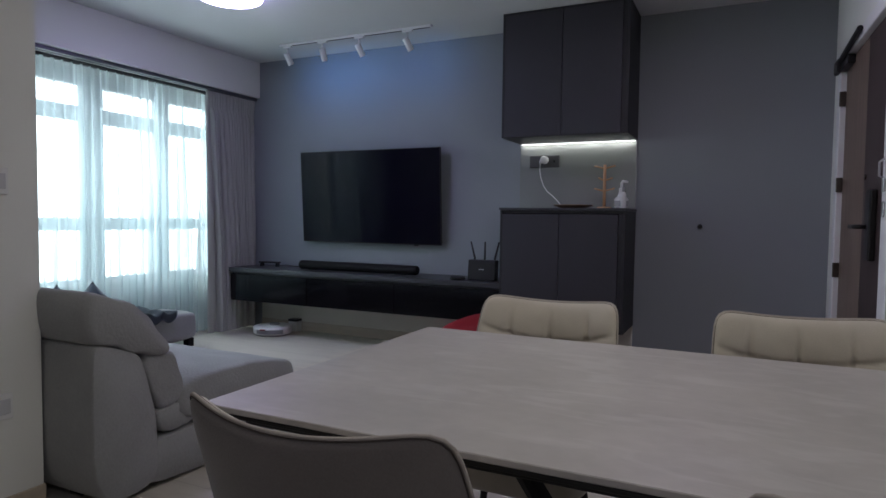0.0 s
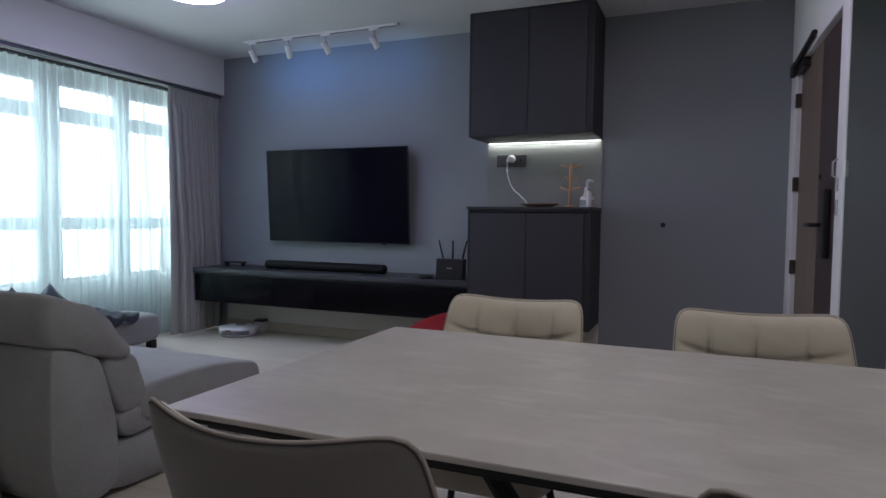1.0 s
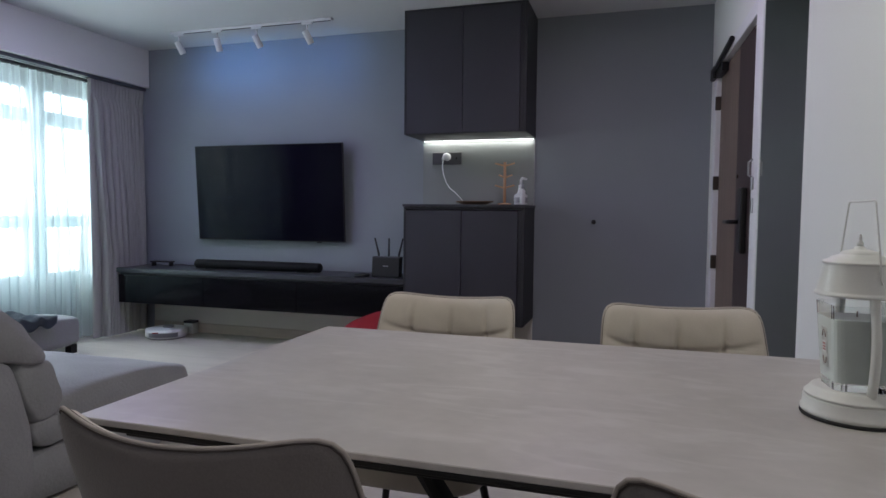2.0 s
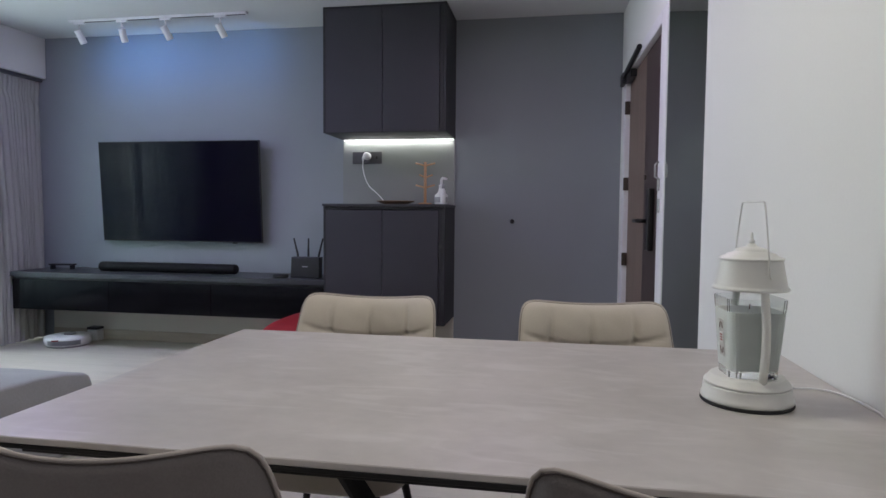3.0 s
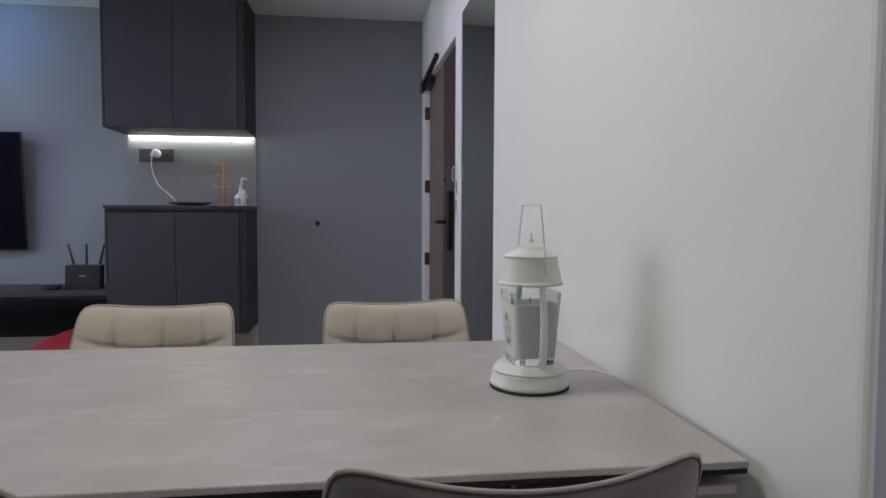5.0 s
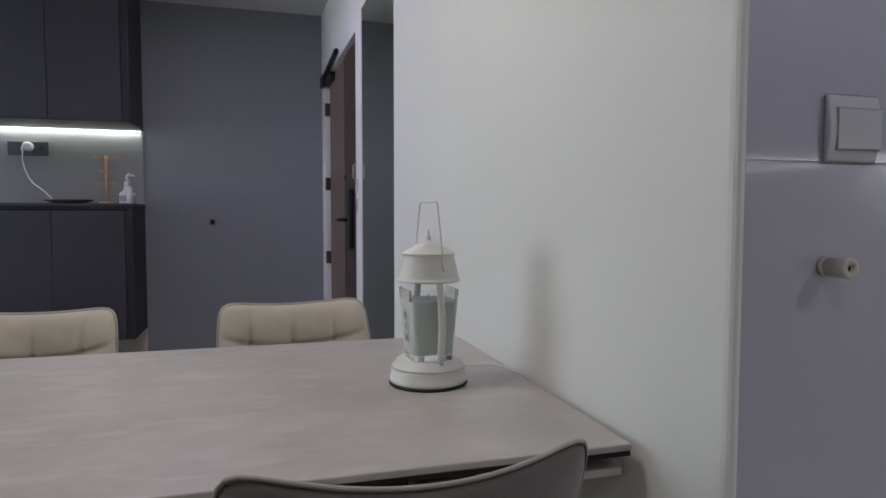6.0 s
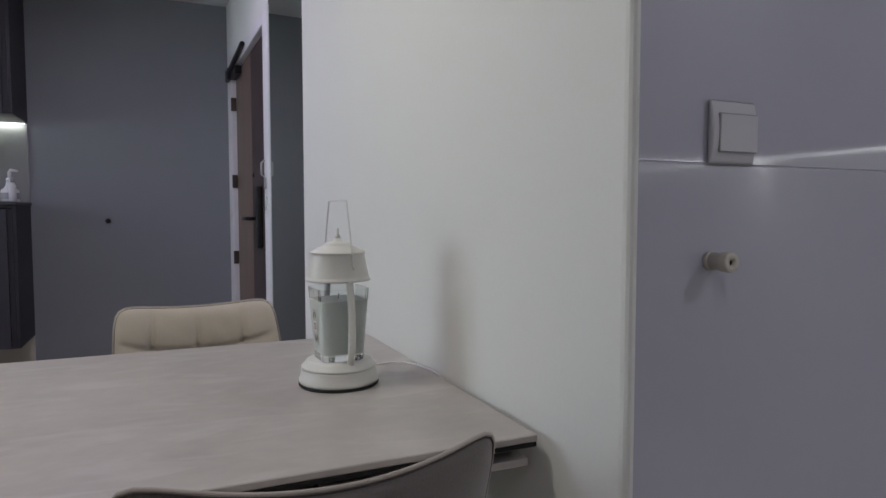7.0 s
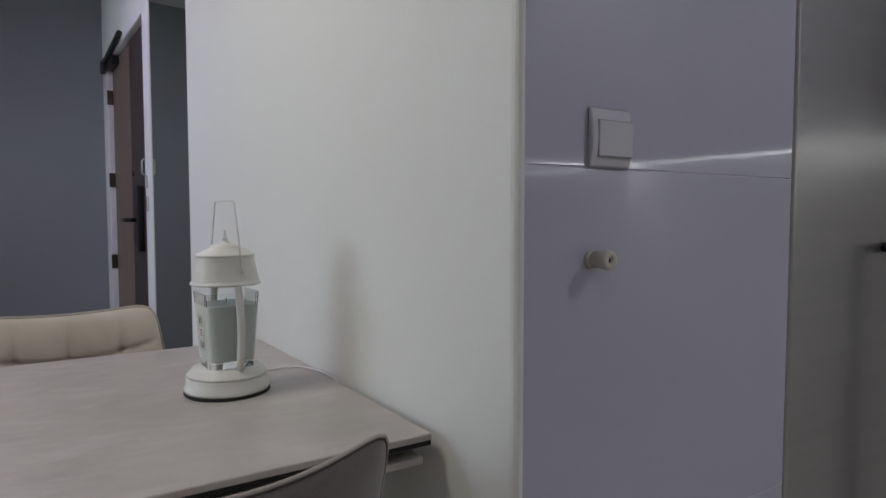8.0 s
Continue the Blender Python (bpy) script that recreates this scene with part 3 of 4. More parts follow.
small = thing("small_bottle", "slim white plastic bottle beside the pump", "bottle", pose(-0.068, 4.745, 1.1850))
part("bottle", lathe([(0.001, 0), (0.018, 0), (0.020, 0.003), (0.020, 0.10), (0.010, 0.118), (0.001, 0.118)], 20), M_WPLAST, small, smooth=True)
part("cap", lathe([(0.001, 0.118), (0.010, 0.118), (0.009, 0.15), (0.001, 0.152)], 16), M_GREYP, small, smooth=True)


# ---- television console ----
con = thing("tv_console", "long floating black console with glossy drawer fronts", "console")
part("body", box(-3.60, -0.931, 4.585, 4.998, 0.312, 0.577, 0.002, 1), M_CHAR_EDGE, con)
part("top_board", box(-3.62, -0.9275, 4.56, 4.998, 0.578, 0.618, 0.003, 1), M_TOPBLK, con, "dark grey top board")
for a, b in ((-3.598, -2.722), (-2.718, -1.842), (-1.838, -0.933)):
    part("drawer_front", box(a, b, 4.563, 4.5845, 0.314, 0.560, 0.002, 1), M_GLOSS, con, "glossy black drawer front")

tvm = pose(-2.315, 4.918, 1.281, 3.4)
tv = thing("television", "large black flat television fixed to the wall, switched off", "television", tvm)
part("screen", box(-0.716, 0.716, -0.0165, -0.0145, -0.405, 0.408), M_SCREEN, tv, "dark glossy screen")
part("bezel", box(-0.724, 0.724, -0.014, 0.006, -0.414, 0.414, 0.003, 1), M_PLASTIC, tv)
part("back_cover", box(-0.55, 0.55, 0.0065, 0.032, -0.40, 0.15, 0.01, 2), M_PLASTIC, tv)
part("wall_bracket", box(-0.25, 0.25, 0.033, 0.062, -0.18, 0.12, 0.002, 1), M_BLACK, tv)
part("sensor", box(0.46, 0.50, -0.012, 0.0, -0.424, -0.4145, 0.002, 1), M_PLASTIC, tv)

bar = thing("soundbar", "long rounded black soundbar on the console", "soundbar", pose(-2.338, 4.77, 0.6185))
prof = [Vector((0, 0.044 * math.cos(a), 0.042 + 0.040 * math.sin(a))) for a in [2 * math.pi * k / 20 for k in range(20)]]
sb = bmesh.new()
rings = []
for x, s in ((-0.608, 0.55), (-0.606, 0.8), (-0.598, 0.95), (-0.585, 1.0), (0.585, 1.0), (0.598, 0.95), (0.606, 0.8), (0.608, 0.55)):
    rings.append([sb.verts.new((x, p.y * s, 0.042 + (p.z - 0.042) * s)) for p in prof])
for a, b in zip(rings, rings[1:]):
    for k in range(20):
        sb.faces.new((a[k], a[(k + 1) % 20], b[(k + 1) % 20], b[k]))
sb.faces.new(rings[0]), sb.faces.new(rings[-1])
part("cloth_body", sb, M_MESHCL, bar, smooth=True)
for x in (-0.45, 0.45):
    part("foot", box(x - 0.05, x + 0.05, -0.03, 0.03, 0.0, 0.006, 0.002, 1), M_RUBBER, bar)
part("button_panel", box(-0.06, 0.06, -0.02, 0.02, 0.080, 0.0835, 0.001, 1), M_PLASTIC, bar)

router = thing("router", "black wireless router with three upright antennas", "router", pose(-1.120, 4.70, 0.6185))
rb = box(-0.115, 0.115, -0.035, 0.035, 0.0, 0.158, 0.006, 2)
for v in rb.verts:
    v.co.y += v.co.z * 0.10
part("body", rb, M_PLASTIC, router)
for x, dx in ((-0.085, -0.035), (0.0, 0.0), (0.085, 0.032)):
    part("antenna", tube([(x, 0.035, 0.13), (x, 0.042, 0.17), (x + dx, 0.045, 0.30)], [0.008, 0.0085, 0.006], 10), M_PLASTIC, router, smooth=True)
part("logo", box(-0.022, 0.022, -0.0285, -0.0275, 0.082, 0.090), M_GREYP, router, "small pale grey bar")
puck = part("small_receiver", lathe([(0.001, 0), (0.056, 0), (0.060, 0.004), (0.060, 0.018), (0.054, 0.026), (0.001, 0.028)], 30), M_PLASTIC, None, "small round black receiver beside the router", True, pose(-1.31, 4.655, 0.6185))
tagged(puck, category="receiver")
stand = thing("small_stand", "small black metal bridge stand on the console", "stand", pose(-3.37, 4.84, 0.6185, 0, 0, 8))
part("top_bar", box(-0.105, 0.105, -0.03, 0.03, 0.034, 0.046, 0.003, 1), M_BLACK, stand)
for x in (-0.085, 0.085):
    part("leg", box(x - 0.007, x + 0.007, -0.028, 0.028, 0.0, 0.0335, 0.002, 1), M_BLACK, stand)
wire = part("thin_cable", tube([(-3.26, 4.86, 0.63), (-3.22, 4.90, 0.634), (-3.18, 4.95, 0.622), (-3.05, 4.975, 0.622), (-2.9, 4.98, 0.622)], 0.003, 6), M_PLASTIC, None, "thin black cable lying along the console", True)
tagged(wire, category="cable")

# robot vacuum and its dock
rv = thing("robot_vacuum", "round white robot vacuum parked at its dock", "robot vacuum", pose(-3.225, 4.715, 0, 0, 0, 25))
part("body", lathe([(0.001, 0.012), (0.160, 0.012), (0.174, 0.020), (0.176, 0.07), (0.170, 0.080), (0.150, 0.085), (0.001, 0.086)], 56), M_WPLAST, rv, smooth=True)
part("skirt", lathe([(0.001, 0.0), (0.155, 0.0), (0.160, 0.011), (0.001, 0.0115)], 48), M_GREYP, rv, "grey lower skirt")
bpf = bmesh.new()
arc = [(0.1785 * math.cos(radians(a)), 0.1785 * math.sin(radians(a))) for a in range(-128, -40, 4)]
lo, hi = [bpf.verts.new((x, y, 0.026)) for x, y in arc], [bpf.verts.new((x, y, 0.062)) for x, y in arc]
for k in range(len(arc) - 1):
    bpf.faces.new((lo[k], lo[k + 1], hi[k + 1], hi[k]))
bmesh.ops.solidify(bpf, geom=bpf.faces[:], thickness=0.003)
part("bumper_window", bpf, M_GREYP, rv, "grey bumper window")
part("turret", lathe([(0.001, 0.086), (0.045, 0.086), (0.046, 0.098), (0.042, 0.102), (0.001, 0.103)], 30, (0.01, 0.02, 0)), M_GREYP, rv, smooth=True)
part("badge", box(-0.07, -0.02, -0.1815, -0.176, 0.063, 0.072, 0.001, 1), M_RED, rv, "small red mark")
dock = thing("vacuum_dock", "low black and white charging dock against the baseboard", "dock", pose(-3.150, 4.93, 0))
part("base", box(-0.05, 0.05, -0.03, 0.052, 0.0, 0.095, 0.008, 2), M_WPLAST, dock)
part("top_cover", box(-0.052, 0.052, -0.032, 0.053, 0.0955, 0.118, 0.006, 2), M_PLASTIC, dock, "black top cover")


# ---- ceiling lights ----
def ceiling_lamp(name, label, x, y, r, glowing):
    c = thing(name, label, "ceiling lamp", pose(x, y, 2.6))
    part("base", lathe([(0.001, -0.0005), (r * 0.96, -0.0005), (r * 0.98, -0.03), (r * 0.9, -0.032), (0.001, -0.032)], 56), M_WPLAST, c, smooth=True)
    part("diffuser", lathe([(r * 0.5, -0.033), (r * 0.99, -0.033), (r, -0.05), (r * 0.98, -0.066), (r * 0.94, -0.072), (r * 0.6, -0.076), (r * 0.02, -0.077)], 56), glowing, c, "glowing round white diffuser", True)


ceiling_lamp("living_ceiling_lamp", "round lit white ceiling lamp with a flat diffuser", -2.39, 3.33, 0.215, M_LAMP)
M_LAMP2 = glow("dining_lamp_glow", (1.0, 0.96, 0.93), 4.0)
ceiling_lamp("dining_ceiling_lamp", "round lit white ceiling lamp over the dining table", 0.30, 1.45, 0.22, M_LAMP2)
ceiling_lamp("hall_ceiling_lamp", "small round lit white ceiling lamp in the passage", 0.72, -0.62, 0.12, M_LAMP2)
# unseen fitting, assumed to go with the added lavender light
ceiling_lamp("assumed_entrance_lamp", "unseen round lit ceiling lamp assumed near the entrance", 0.42, 3.30, 0.15, M_LAMP2)
ceiling_lamp("kitchen_ceiling_lamp", "round lit white ceiling lamp in the kitchen", 2.5, -0.5, 0.17, M_LAMP2)

track = thing("track_light", "white ceiling track with four cylinder spotlights", "track light")
part("track", box(-3.011, -1.527, 4.547, 4.577, 2.580, 2.599, 0.003, 1), M_TRIM, track)
part("end_cap", box(-1.526, -1.515, 4.549, 4.575, 2.582, 2.598, 0.002, 1), M_GREYP, track)
for a, b in ((-2.875, -2.605), (-2.505, -2.235), (-2.135, -1.785), (-1.685, -1.535)):
    part("groove", box(a, b, 4.556, 4.568, 2.5775, 2.5798), M_PLASTIC, track, "dark conductor slot")
for i, x in enumerate((-2.925, -2.555, -2.185, -1.735)):
    yaw = (8, -4, 14, 16)[i]
    part("adapter", box(x - 0.045, x + 0.045, 4.550, 4.574, 2.562, 2.5795, 0.003, 1), M_TRIM, track)
    part("stem", tube([(x, 4.562, 2.563), (x, 4.562, 2.515)], 0.008, 10), M_TRIM, track, smooth=True)
    hm = pose(x, 4.575, 2.474, 30, 0, 0) @ pose(0, 0, 0, 0, -yaw, 0)
    head = part("spot_head", lathe([(0.001, 0.050), (0.023, 0.050), (0.026, 0.047), (0.026, -0.050), (0.0245, -0.053), (0.0225, -0.052), (0.0215, -0.045), (0.001, -0.043)], 28), M_WPLAST, track, "white cylinder head", True, hm)
    part("lens", lathe([(0.001, -0.0432), (0.021, -0.0435), (0.021, -0.0448), (0.001, -0.045)], 20), M_BLUE, head, "bluish lens")
    spot_lamp("track_spot_light", look(hm @ Vector((0, 0, -0.066)), (x + 0.05, 5.0, 2.36)), (3.4, 3.8, 2.4, 2.6)[i], (0.11, 0.36, 1.0), 128, 1.0)


# ---- sofa, bench ----

def stuffed(profile, x0, x1, pinch=0.06, small=0.72, lumps=0.008, seed=0.0, droop=0.0, toward=None):
    """A long stuffed shape: a closed (y, z) outline carried along x, rounded at both ends."""
    pts = [Vector((0, a, b)) for a, b in profile]
    for _ in range(2):                                   # round the corners
        pts = [q for k in range(len(pts)) for q in (pts[k].lerp(pts[(k + 1) % len(pts)], 0.22), pts[k].lerp(pts[(k + 1) % len(pts)], 0.78))]
    dense = [pts[k].lerp(pts[(k + 1) % len(pts)], f) for k in range(len(pts)) for f in (0.0, 0.5)]
    mid = sum(dense, Vector()) / len(dense)
    hub = Vector((0, *toward)) if toward else mid
    bm, rings = bmesh.new(), []
    stops = [0.0, 0.1, 0.3, 0.6, 1.0]
    xs = [(x0 + pinch * f, small + (1 - small) * math.sqrt(1 - (1 - f) ** 2)) for f in stops]
    n = max(4, int(abs(x1 - x0) / 0.05))
    xs += [(x0 + pinch + (x1 - x0 - 2 * pinch) * k / n, 1.0) for k in range(1, n)]
    xs += [(x1 - pinch * f, small + (1 - small) * math.sqrt(1 - (1 - f) ** 2)) for f in reversed(stops)]
    for x, s in xs:
        ring = []
        for p in dense:
            q = hub + (p - hub) * s
            d = (p - mid).normalized()
            q = q + d * lumps * noise.noise(Vector((x * 4 + seed, q.y * 7, q.z * 7))) + d * 0.5 * lumps * noise.noise(Vector((x * 13 + seed, q.y * 16, q.z * 5)))
            along = (x - x0) / (x1 - x0)
            crease = 0.35 * lumps * (2 * along - 1) ** 4 * math.sin(38 * (q.y - q.z) + 6 * x + seed)
            ring.append(bm.verts.new((x, q.y + d.y * crease, q.z + d.z * crease - droop * (2 * along - 1) ** 4)))
        rings.append(ring)
    m = len(dense)
    for a, b in zip(rings, rings[1:]):
        for k in range(m):
            bm.faces.new((a[k], a[(k + 1) % m], b[(k + 1) % m], b[k]))
    bm.faces.new(rings[0]), bm.faces.new(rings[-1])
    return bm


sofa = thing("sofa", "grey fabric sofa with loose back cushions", "sofa")
part("base", stuffed([(1.76, 0.012), (2.70, 0.012), (2.70, 0.205), (1.76, 0.205)], -3.78, -1.382, 0.010, 0.985, 0.001), M_SOFA, sofa, smooth=True)
part("back_frame", stuffed([(1.618, 0.012), (1.618, 0.60), (1.64, 0.630), (1.80, 0.572), (1.828, 0.54), (1.888, 0.32), (1.896, 0.205), (1.896, 0.012)], -3.78, -1.380, 0.035, 0.965, 0.0015, 1), M_SOFA, sofa, smooth=True)
part("seat_cushion", stuffed([(2.00, 0.208), (2.74, 0.208), (2.77, 0.29), (2.72, 0.37), (2.40, 0.415), (2.00, 0.41)], -2.585, -1.375, 0.05, 0.86, 0.006, 2), M_SOFA, sofa, smooth=True)
part("seat_cushion", stuffed([(2.00, 0.208), (2.74, 0.208), (2.77, 0.29), (2.72, 0.37), (2.40, 0.415), (2.00, 0.41)], -3.78, -2.595, 0.05, 0.86, 0.006, 3), M_SOFA, sofa, smooth=True)
for a, b, sd in ((-2.585, -1.395, 4.0), (-3.78, -2.595, 9.0)):
    part("lumbar_cushion", stuffed([(1.83, 0.56), (1.90, 0.31), (1.98, 0.30), (2.06, 0.325), (2.035, 0.45), (1.985, 0.57)], a, b, 0.05, 0.80, 0.010, sd), M_SOFA, sofa, smooth=True)
    part("back_roll", stuffed([(1.89, 0.30), (1.925, 0.207), (2.10, 0.207), (2.10, 0.29), (2.05, 0.325), (1.95, 0.318)], a, b, 0.04, 0.86, 0.006, sd + 2), M_SOFA, sofa, smooth=True)
    part("head_cushion", stuffed([(1.602, 0.635), (1.596, 0.79), (1.615, 0.830), (1.70, 0.800), (1.79, 0.768), (1.838, 0.724), (1.89, 0.652), (1.955, 0.578), (1.975, 0.535), (1.94, 0.522), (1.83, 0.552), (1.70, 0.605)], a + 0.01, b + 0.020, 0.10, 0.86, 0.010, sd + 5, 0.0, (1.82, 0.68)), M_SOFA, sofa, smooth=True)
for x in (-1.62, -3.68):
    for y in (1.75, 2.60):
        part("foot", box(x - 0.04, x + 0.04, y - 0.04, y + 0.04, 0.0, 0.016, 0.003, 1), M_BLACK, sofa)

bench = thing("window_bench", "low grey upholstered bench along the window", "bench")
part("cushion", soft_box(-3.60, 3.42, 0.18, 0.40, 1.20, 0.24, 7, 16, 0.06, 0.006, 8), M_SOFA, bench, smooth=True)
for y in (2.95, 3.95):
    for x in (-3.72, -3.47):
        part("foot", box(x - 0.03, x + 0.03, y - 0.03, y + 0.03, 0.0, 0.07, 0.003, 1), M_BLACK, bench)

throw = bmesh.new()
rows = []
for i in range(19):
    u = i / 18
    line = []
    for j in range(25):
        v = j / 24
        y = 3.34 + u * 0.36 + 0.02 * math.sin(9 * v)
        a = v * 0.47
        x = -3.77 + min(a, 0.40) + 0.012
        z = 0.318 - max(0, a - 0.40) + 0.016 + 0.018 * math.sin(16 * u + 4 * v) + 0.010 * noise.noise(Vector((6 * u, 7 * v, 0)))
        if a > 0.38:
            x += 0.012 + 0.012 * math.sin(14 * u)
        line.append(throw.verts.new((x, y, z)))
    rows.append(line)
for a, b in zip(rows, rows[1:]):
    for j in range(24):
        throw.faces.new((a[j], a[j + 1], b[j + 1], b[j]))
bmesh.ops.solidify(throw, geom=throw.faces[:], thickness=0.008)
tagged(part("throw_blanket", throw, M_THROW, None, "crumpled dark teal throw over the window bench", True), category="blanket")


def scatter():
    """A square scatter cushion with pointed corners, thin at the rim."""
    bm = bmesh.new()
    N, h = 16, 0.15
    for side in (-1, 1):
        g = []
        for i in range(N + 1):
            row = []
            for j in range(N + 1):
                a, b = 2 * j / N - 1, 2 * i / N - 1
                t = 0.062 * ((1 - a ** 4) * (1 - b ** 4)) ** 0.6
                row.append(bm.verts.new((h * a * (1 - 0.10 * (1 - b * b)), side * (t + 0.001), h * b * (1 - 0.10 * (1 - a * a)))))
            g.append(row)
        for p, q in zip(g, g[1:]):
            for j in range(N):
                bm.faces.new((p[j], p[j + 1], q[j + 1], q[j]))
    bmesh.ops.remove_doubles(bm, verts=bm.verts, dist=0.0025)
    return bm


for x, y, a in ((-3.62, 3.19, 10), (-3.60, 2.92, -15)):
    q = part("dark_cushion", scatter(), M_THROW, None, "dark teal scatter cushion on the window bench", True, pose(x, y, 0.395, 8, 45, a + 70))
    tagged(q, category="cushion", group="cushions on the bench")

pouf = part("pouf", soft_box(0, 0, 0.225, 0.78, 0.78, 0.45, 2.7, 16, 0.05, 0.01, 4), M_RED, None, "round red fabric pouf on the floor", True, pose(-0.74, 4.02, 0))
tagged(pouf, category="pouf")

# ---- hall wall plates ----
for nm, lb, z0, z1, n in (("wall_switch", "white switch plate on the white wall", 1.168, 1.262, 2), ("wall_socket", "white double socket on the white wall", 0.362, 0.456, 2)):
    s = thing(nm, lb, nm.split("_")[1])
    part("plate", box(-1.6595, -1.648, 1.355, 1.50, z0, z1, 0.003, 2), M_WPLAST, s)
    for k in range(n):
        part("rocker", box(-1.6478, -1.644, 1.37 + k * 0.064, 1.425 + k * 0.064, z0 + 0.02, z1 - 0.02, 0.0012, 1), M_SWITCH, s)


# ---- dining table ----
tab = thing("dining_table", "rectangular dining table with a pale stone top and black metal legs", "table")
X0, X1, Y0, Y1 = -0.147, 1.310, 0.960, 1.855

part("stone_top", box(X0, X1, Y0, Y1, 0.7590, 0.7700, 0.0015, 1), M_STONE, tab, "pale grey stone slab with faint streaks")
part("glass_layer", box(X0 + 0.001, X1 - 0.001, Y0 + 0.001, Y1 - 0.001, 0.7510, 0.7585, 0.001, 1), M_BLACK, tab, "dark under layer")
part("apron", box(X0 + 0.06, X1 - 0.34, Y0 + 0.045, Y0 + 0.065, 0.727, 0.7505, 0.002, 1), M_BLACK, tab)
part("leaf", box(X1 - 0.33, X1 - 0.012, Y0 + 0.008, Y1 - 0.008, 0.7200, 0.7320, 0.001, 1), M_STONE, tab, "second stone leaf folded under the top")
for y in (Y0 + 0.16, Y1 - 0.16):
    part("rail", box(X0 + 0.08, X1 - 0.08, y - 0.02, y + 0.02, 0.6870, 0.7190, 0.002, 1), M_BLACK, tab)
for x in (X0 + 0.30, X1 - 0.30):
    part("cross_rail", box(x - 0.02, x + 0.02, Y0 + 0.10, Y1 - 0.10, 0.6700, 0.6865, 0.002, 1), M_BLACK, tab)
    part("slide", box(x - 0.05, x + 0.05, Y0 + 0.2, Y1 - 0.2, 0.7325, 0.7505, 0.002, 1), M_BLACK, tab)
cx, cy = (X0 + X1) / 2, (Y0 + Y1) / 2
for sx in (-1, 1):
    for sy in (-1, 1):
        leg = bmesh.new()
        add_tube(leg, [(cx + sx * 0.50, cy + sy * 0.24, 0.6800), (cx + sx * 0.16, cy + sy * 0.05, 0.37), (cx + sx * 0.46, cy + sy * 0.34, 0.004)], 0.026, 4)
        part("leg", leg, M_BLACK, tab)


# ---- dining chairs ----
def rounded(a, b, n=11.0):
    big = max(abs(a), abs(b))
    s = big / max(1e-9, (abs(a) ** n + abs(b) ** n) ** (1 / n))
    return a * s, b * s


def chair_back(u, v, off):
    """A place on the curved back: u across, v up, off metres behind the middle sheet."""
    half = 0.252 - 0.030 * (v + 1) / 2
    z = 0.60 + 0.229 * v + 0.0235 * u * u * (v + 1) / 2
    y = -0.238 - 0.085 * (v + 1) / 2 + (0.060 + 0.13 * (1 - v) / 2) * u * u
    return Vector((half * u, y - off, z))


def dining_chair():
    c = thing("dining_chair", "beige suede dining chair with a tufted back and dark piped edge", "chair", None, "chairs round the table")
    N = 64

    def sheet(front):
        bm = bmesh.new()
        g = []
        for i in range(N + 1):
            row = []
            for j in range(N + 1):
                a, b = 2 * j / N - 1, 2 * i / N - 1
                u, v = rounded(a, b)
                rim = max(abs(a), abs(b))
                t = 0.026 * math.sqrt(max(0.0, 1 - rim ** 6))
                if front:
                    tuck = 0.46 + 0.14 * u * u                  # stitched lines that pull the padding into cushions
                    lines = sum(math.exp(-((u - s) / 0.030) ** 2) + 0.5 * math.exp(-abs(u - s) / 0.13) for s in (-0.57, 0.0, 0.57))
                    pull = max(0.0, 1 - abs(v - tuck) / 0.46) ** 0.8
                    cross = math.exp(-((v - tuck) / 0.03) ** 2) + 0.6 * math.exp(-abs(v - tuck) / 0.14)
                    wave = 0.003 * noise.noise(Vector((5 * u, 5 * v, 2.0)))
                    t += (0.018 - 0.015 * lines * pull - 0.010 * cross + wave) * (1 - rim ** 6)
                row.append(bm.verts.new(chair_back(u, v, -t if front else t)))
            g.append(row)
        for p, q in zip(g, g[1:]):
            for j in range(N):
                bm.faces.new((p[j], p[j + 1], q[j + 1], q[j]))
        return bm

    part("backrest", sheet(True), M_SUEDE, c, "tufted beige suede backrest", True)
    # outer back drawn in a darker suede tone than the front
    part("back_shell", sheet(False), M_SHELL, c, "smooth taupe outer shell", True)
    ring = []
    for k in range(120):
        t = 2 * math.pi * k / 120
        a, b = math.cos(t), math.sin(t)
        s = 1 / max(abs(a), abs(b))
        u, v = rounded(a * s, b * s)
        ring.append((u, v))
    part("piping", tube([chair_back(u, v, 0.0025) for u, v in ring], 0.0031, 8, True), M_PIPE, c, "pale taupe piped edge", True)
    part("seam", tube([chair_back(u * 0.992, v * 0.992, -0.0040) for u, v in ring], 0.0009, 6, True), M_SEAM, c, "dark stitched line inside the edge", True)
    part("seam", tube([chair_back(u * 0.992, v * 0.992, 0.0065) for u, v in ring], 0.0011, 6, True), M_SEAM, c, "dark stitched line inside the edge", True)
    part("seat", soft_box(0, 0.02, 0.435, 0.46, 0.46, 0.10, 5, 14, 0.12), M_SUEDE, c, "padded beige suede seat", True)
    part("seat_frame", box(-0.16, 0.16, -0.14, 0.18, 0.372, 0.386, 0.003, 1), M_BLACK, c)
    for sx in (-1, 1):
        for sy, r in ((-1, 0.155), (1, 0.175)):
            part("leg", tube([(sx * 0.14, 0.02 + sy * 0.13, 0.375), (sx * 0.205, 0.02 + sy * r * 1.25, 0.0)], [0.014, 0.009], 10), M_BLACK, c, smooth=True)
    return c


first = dining_chair()
first.matrix_basis = pose(0.189, 1.090, 0)
copy_thing(first, pose(0.947, 1.095, 0, 0, 0, 0))
copy_thing(first, pose(0.150, 1.875, 0, 0, 0, 180))
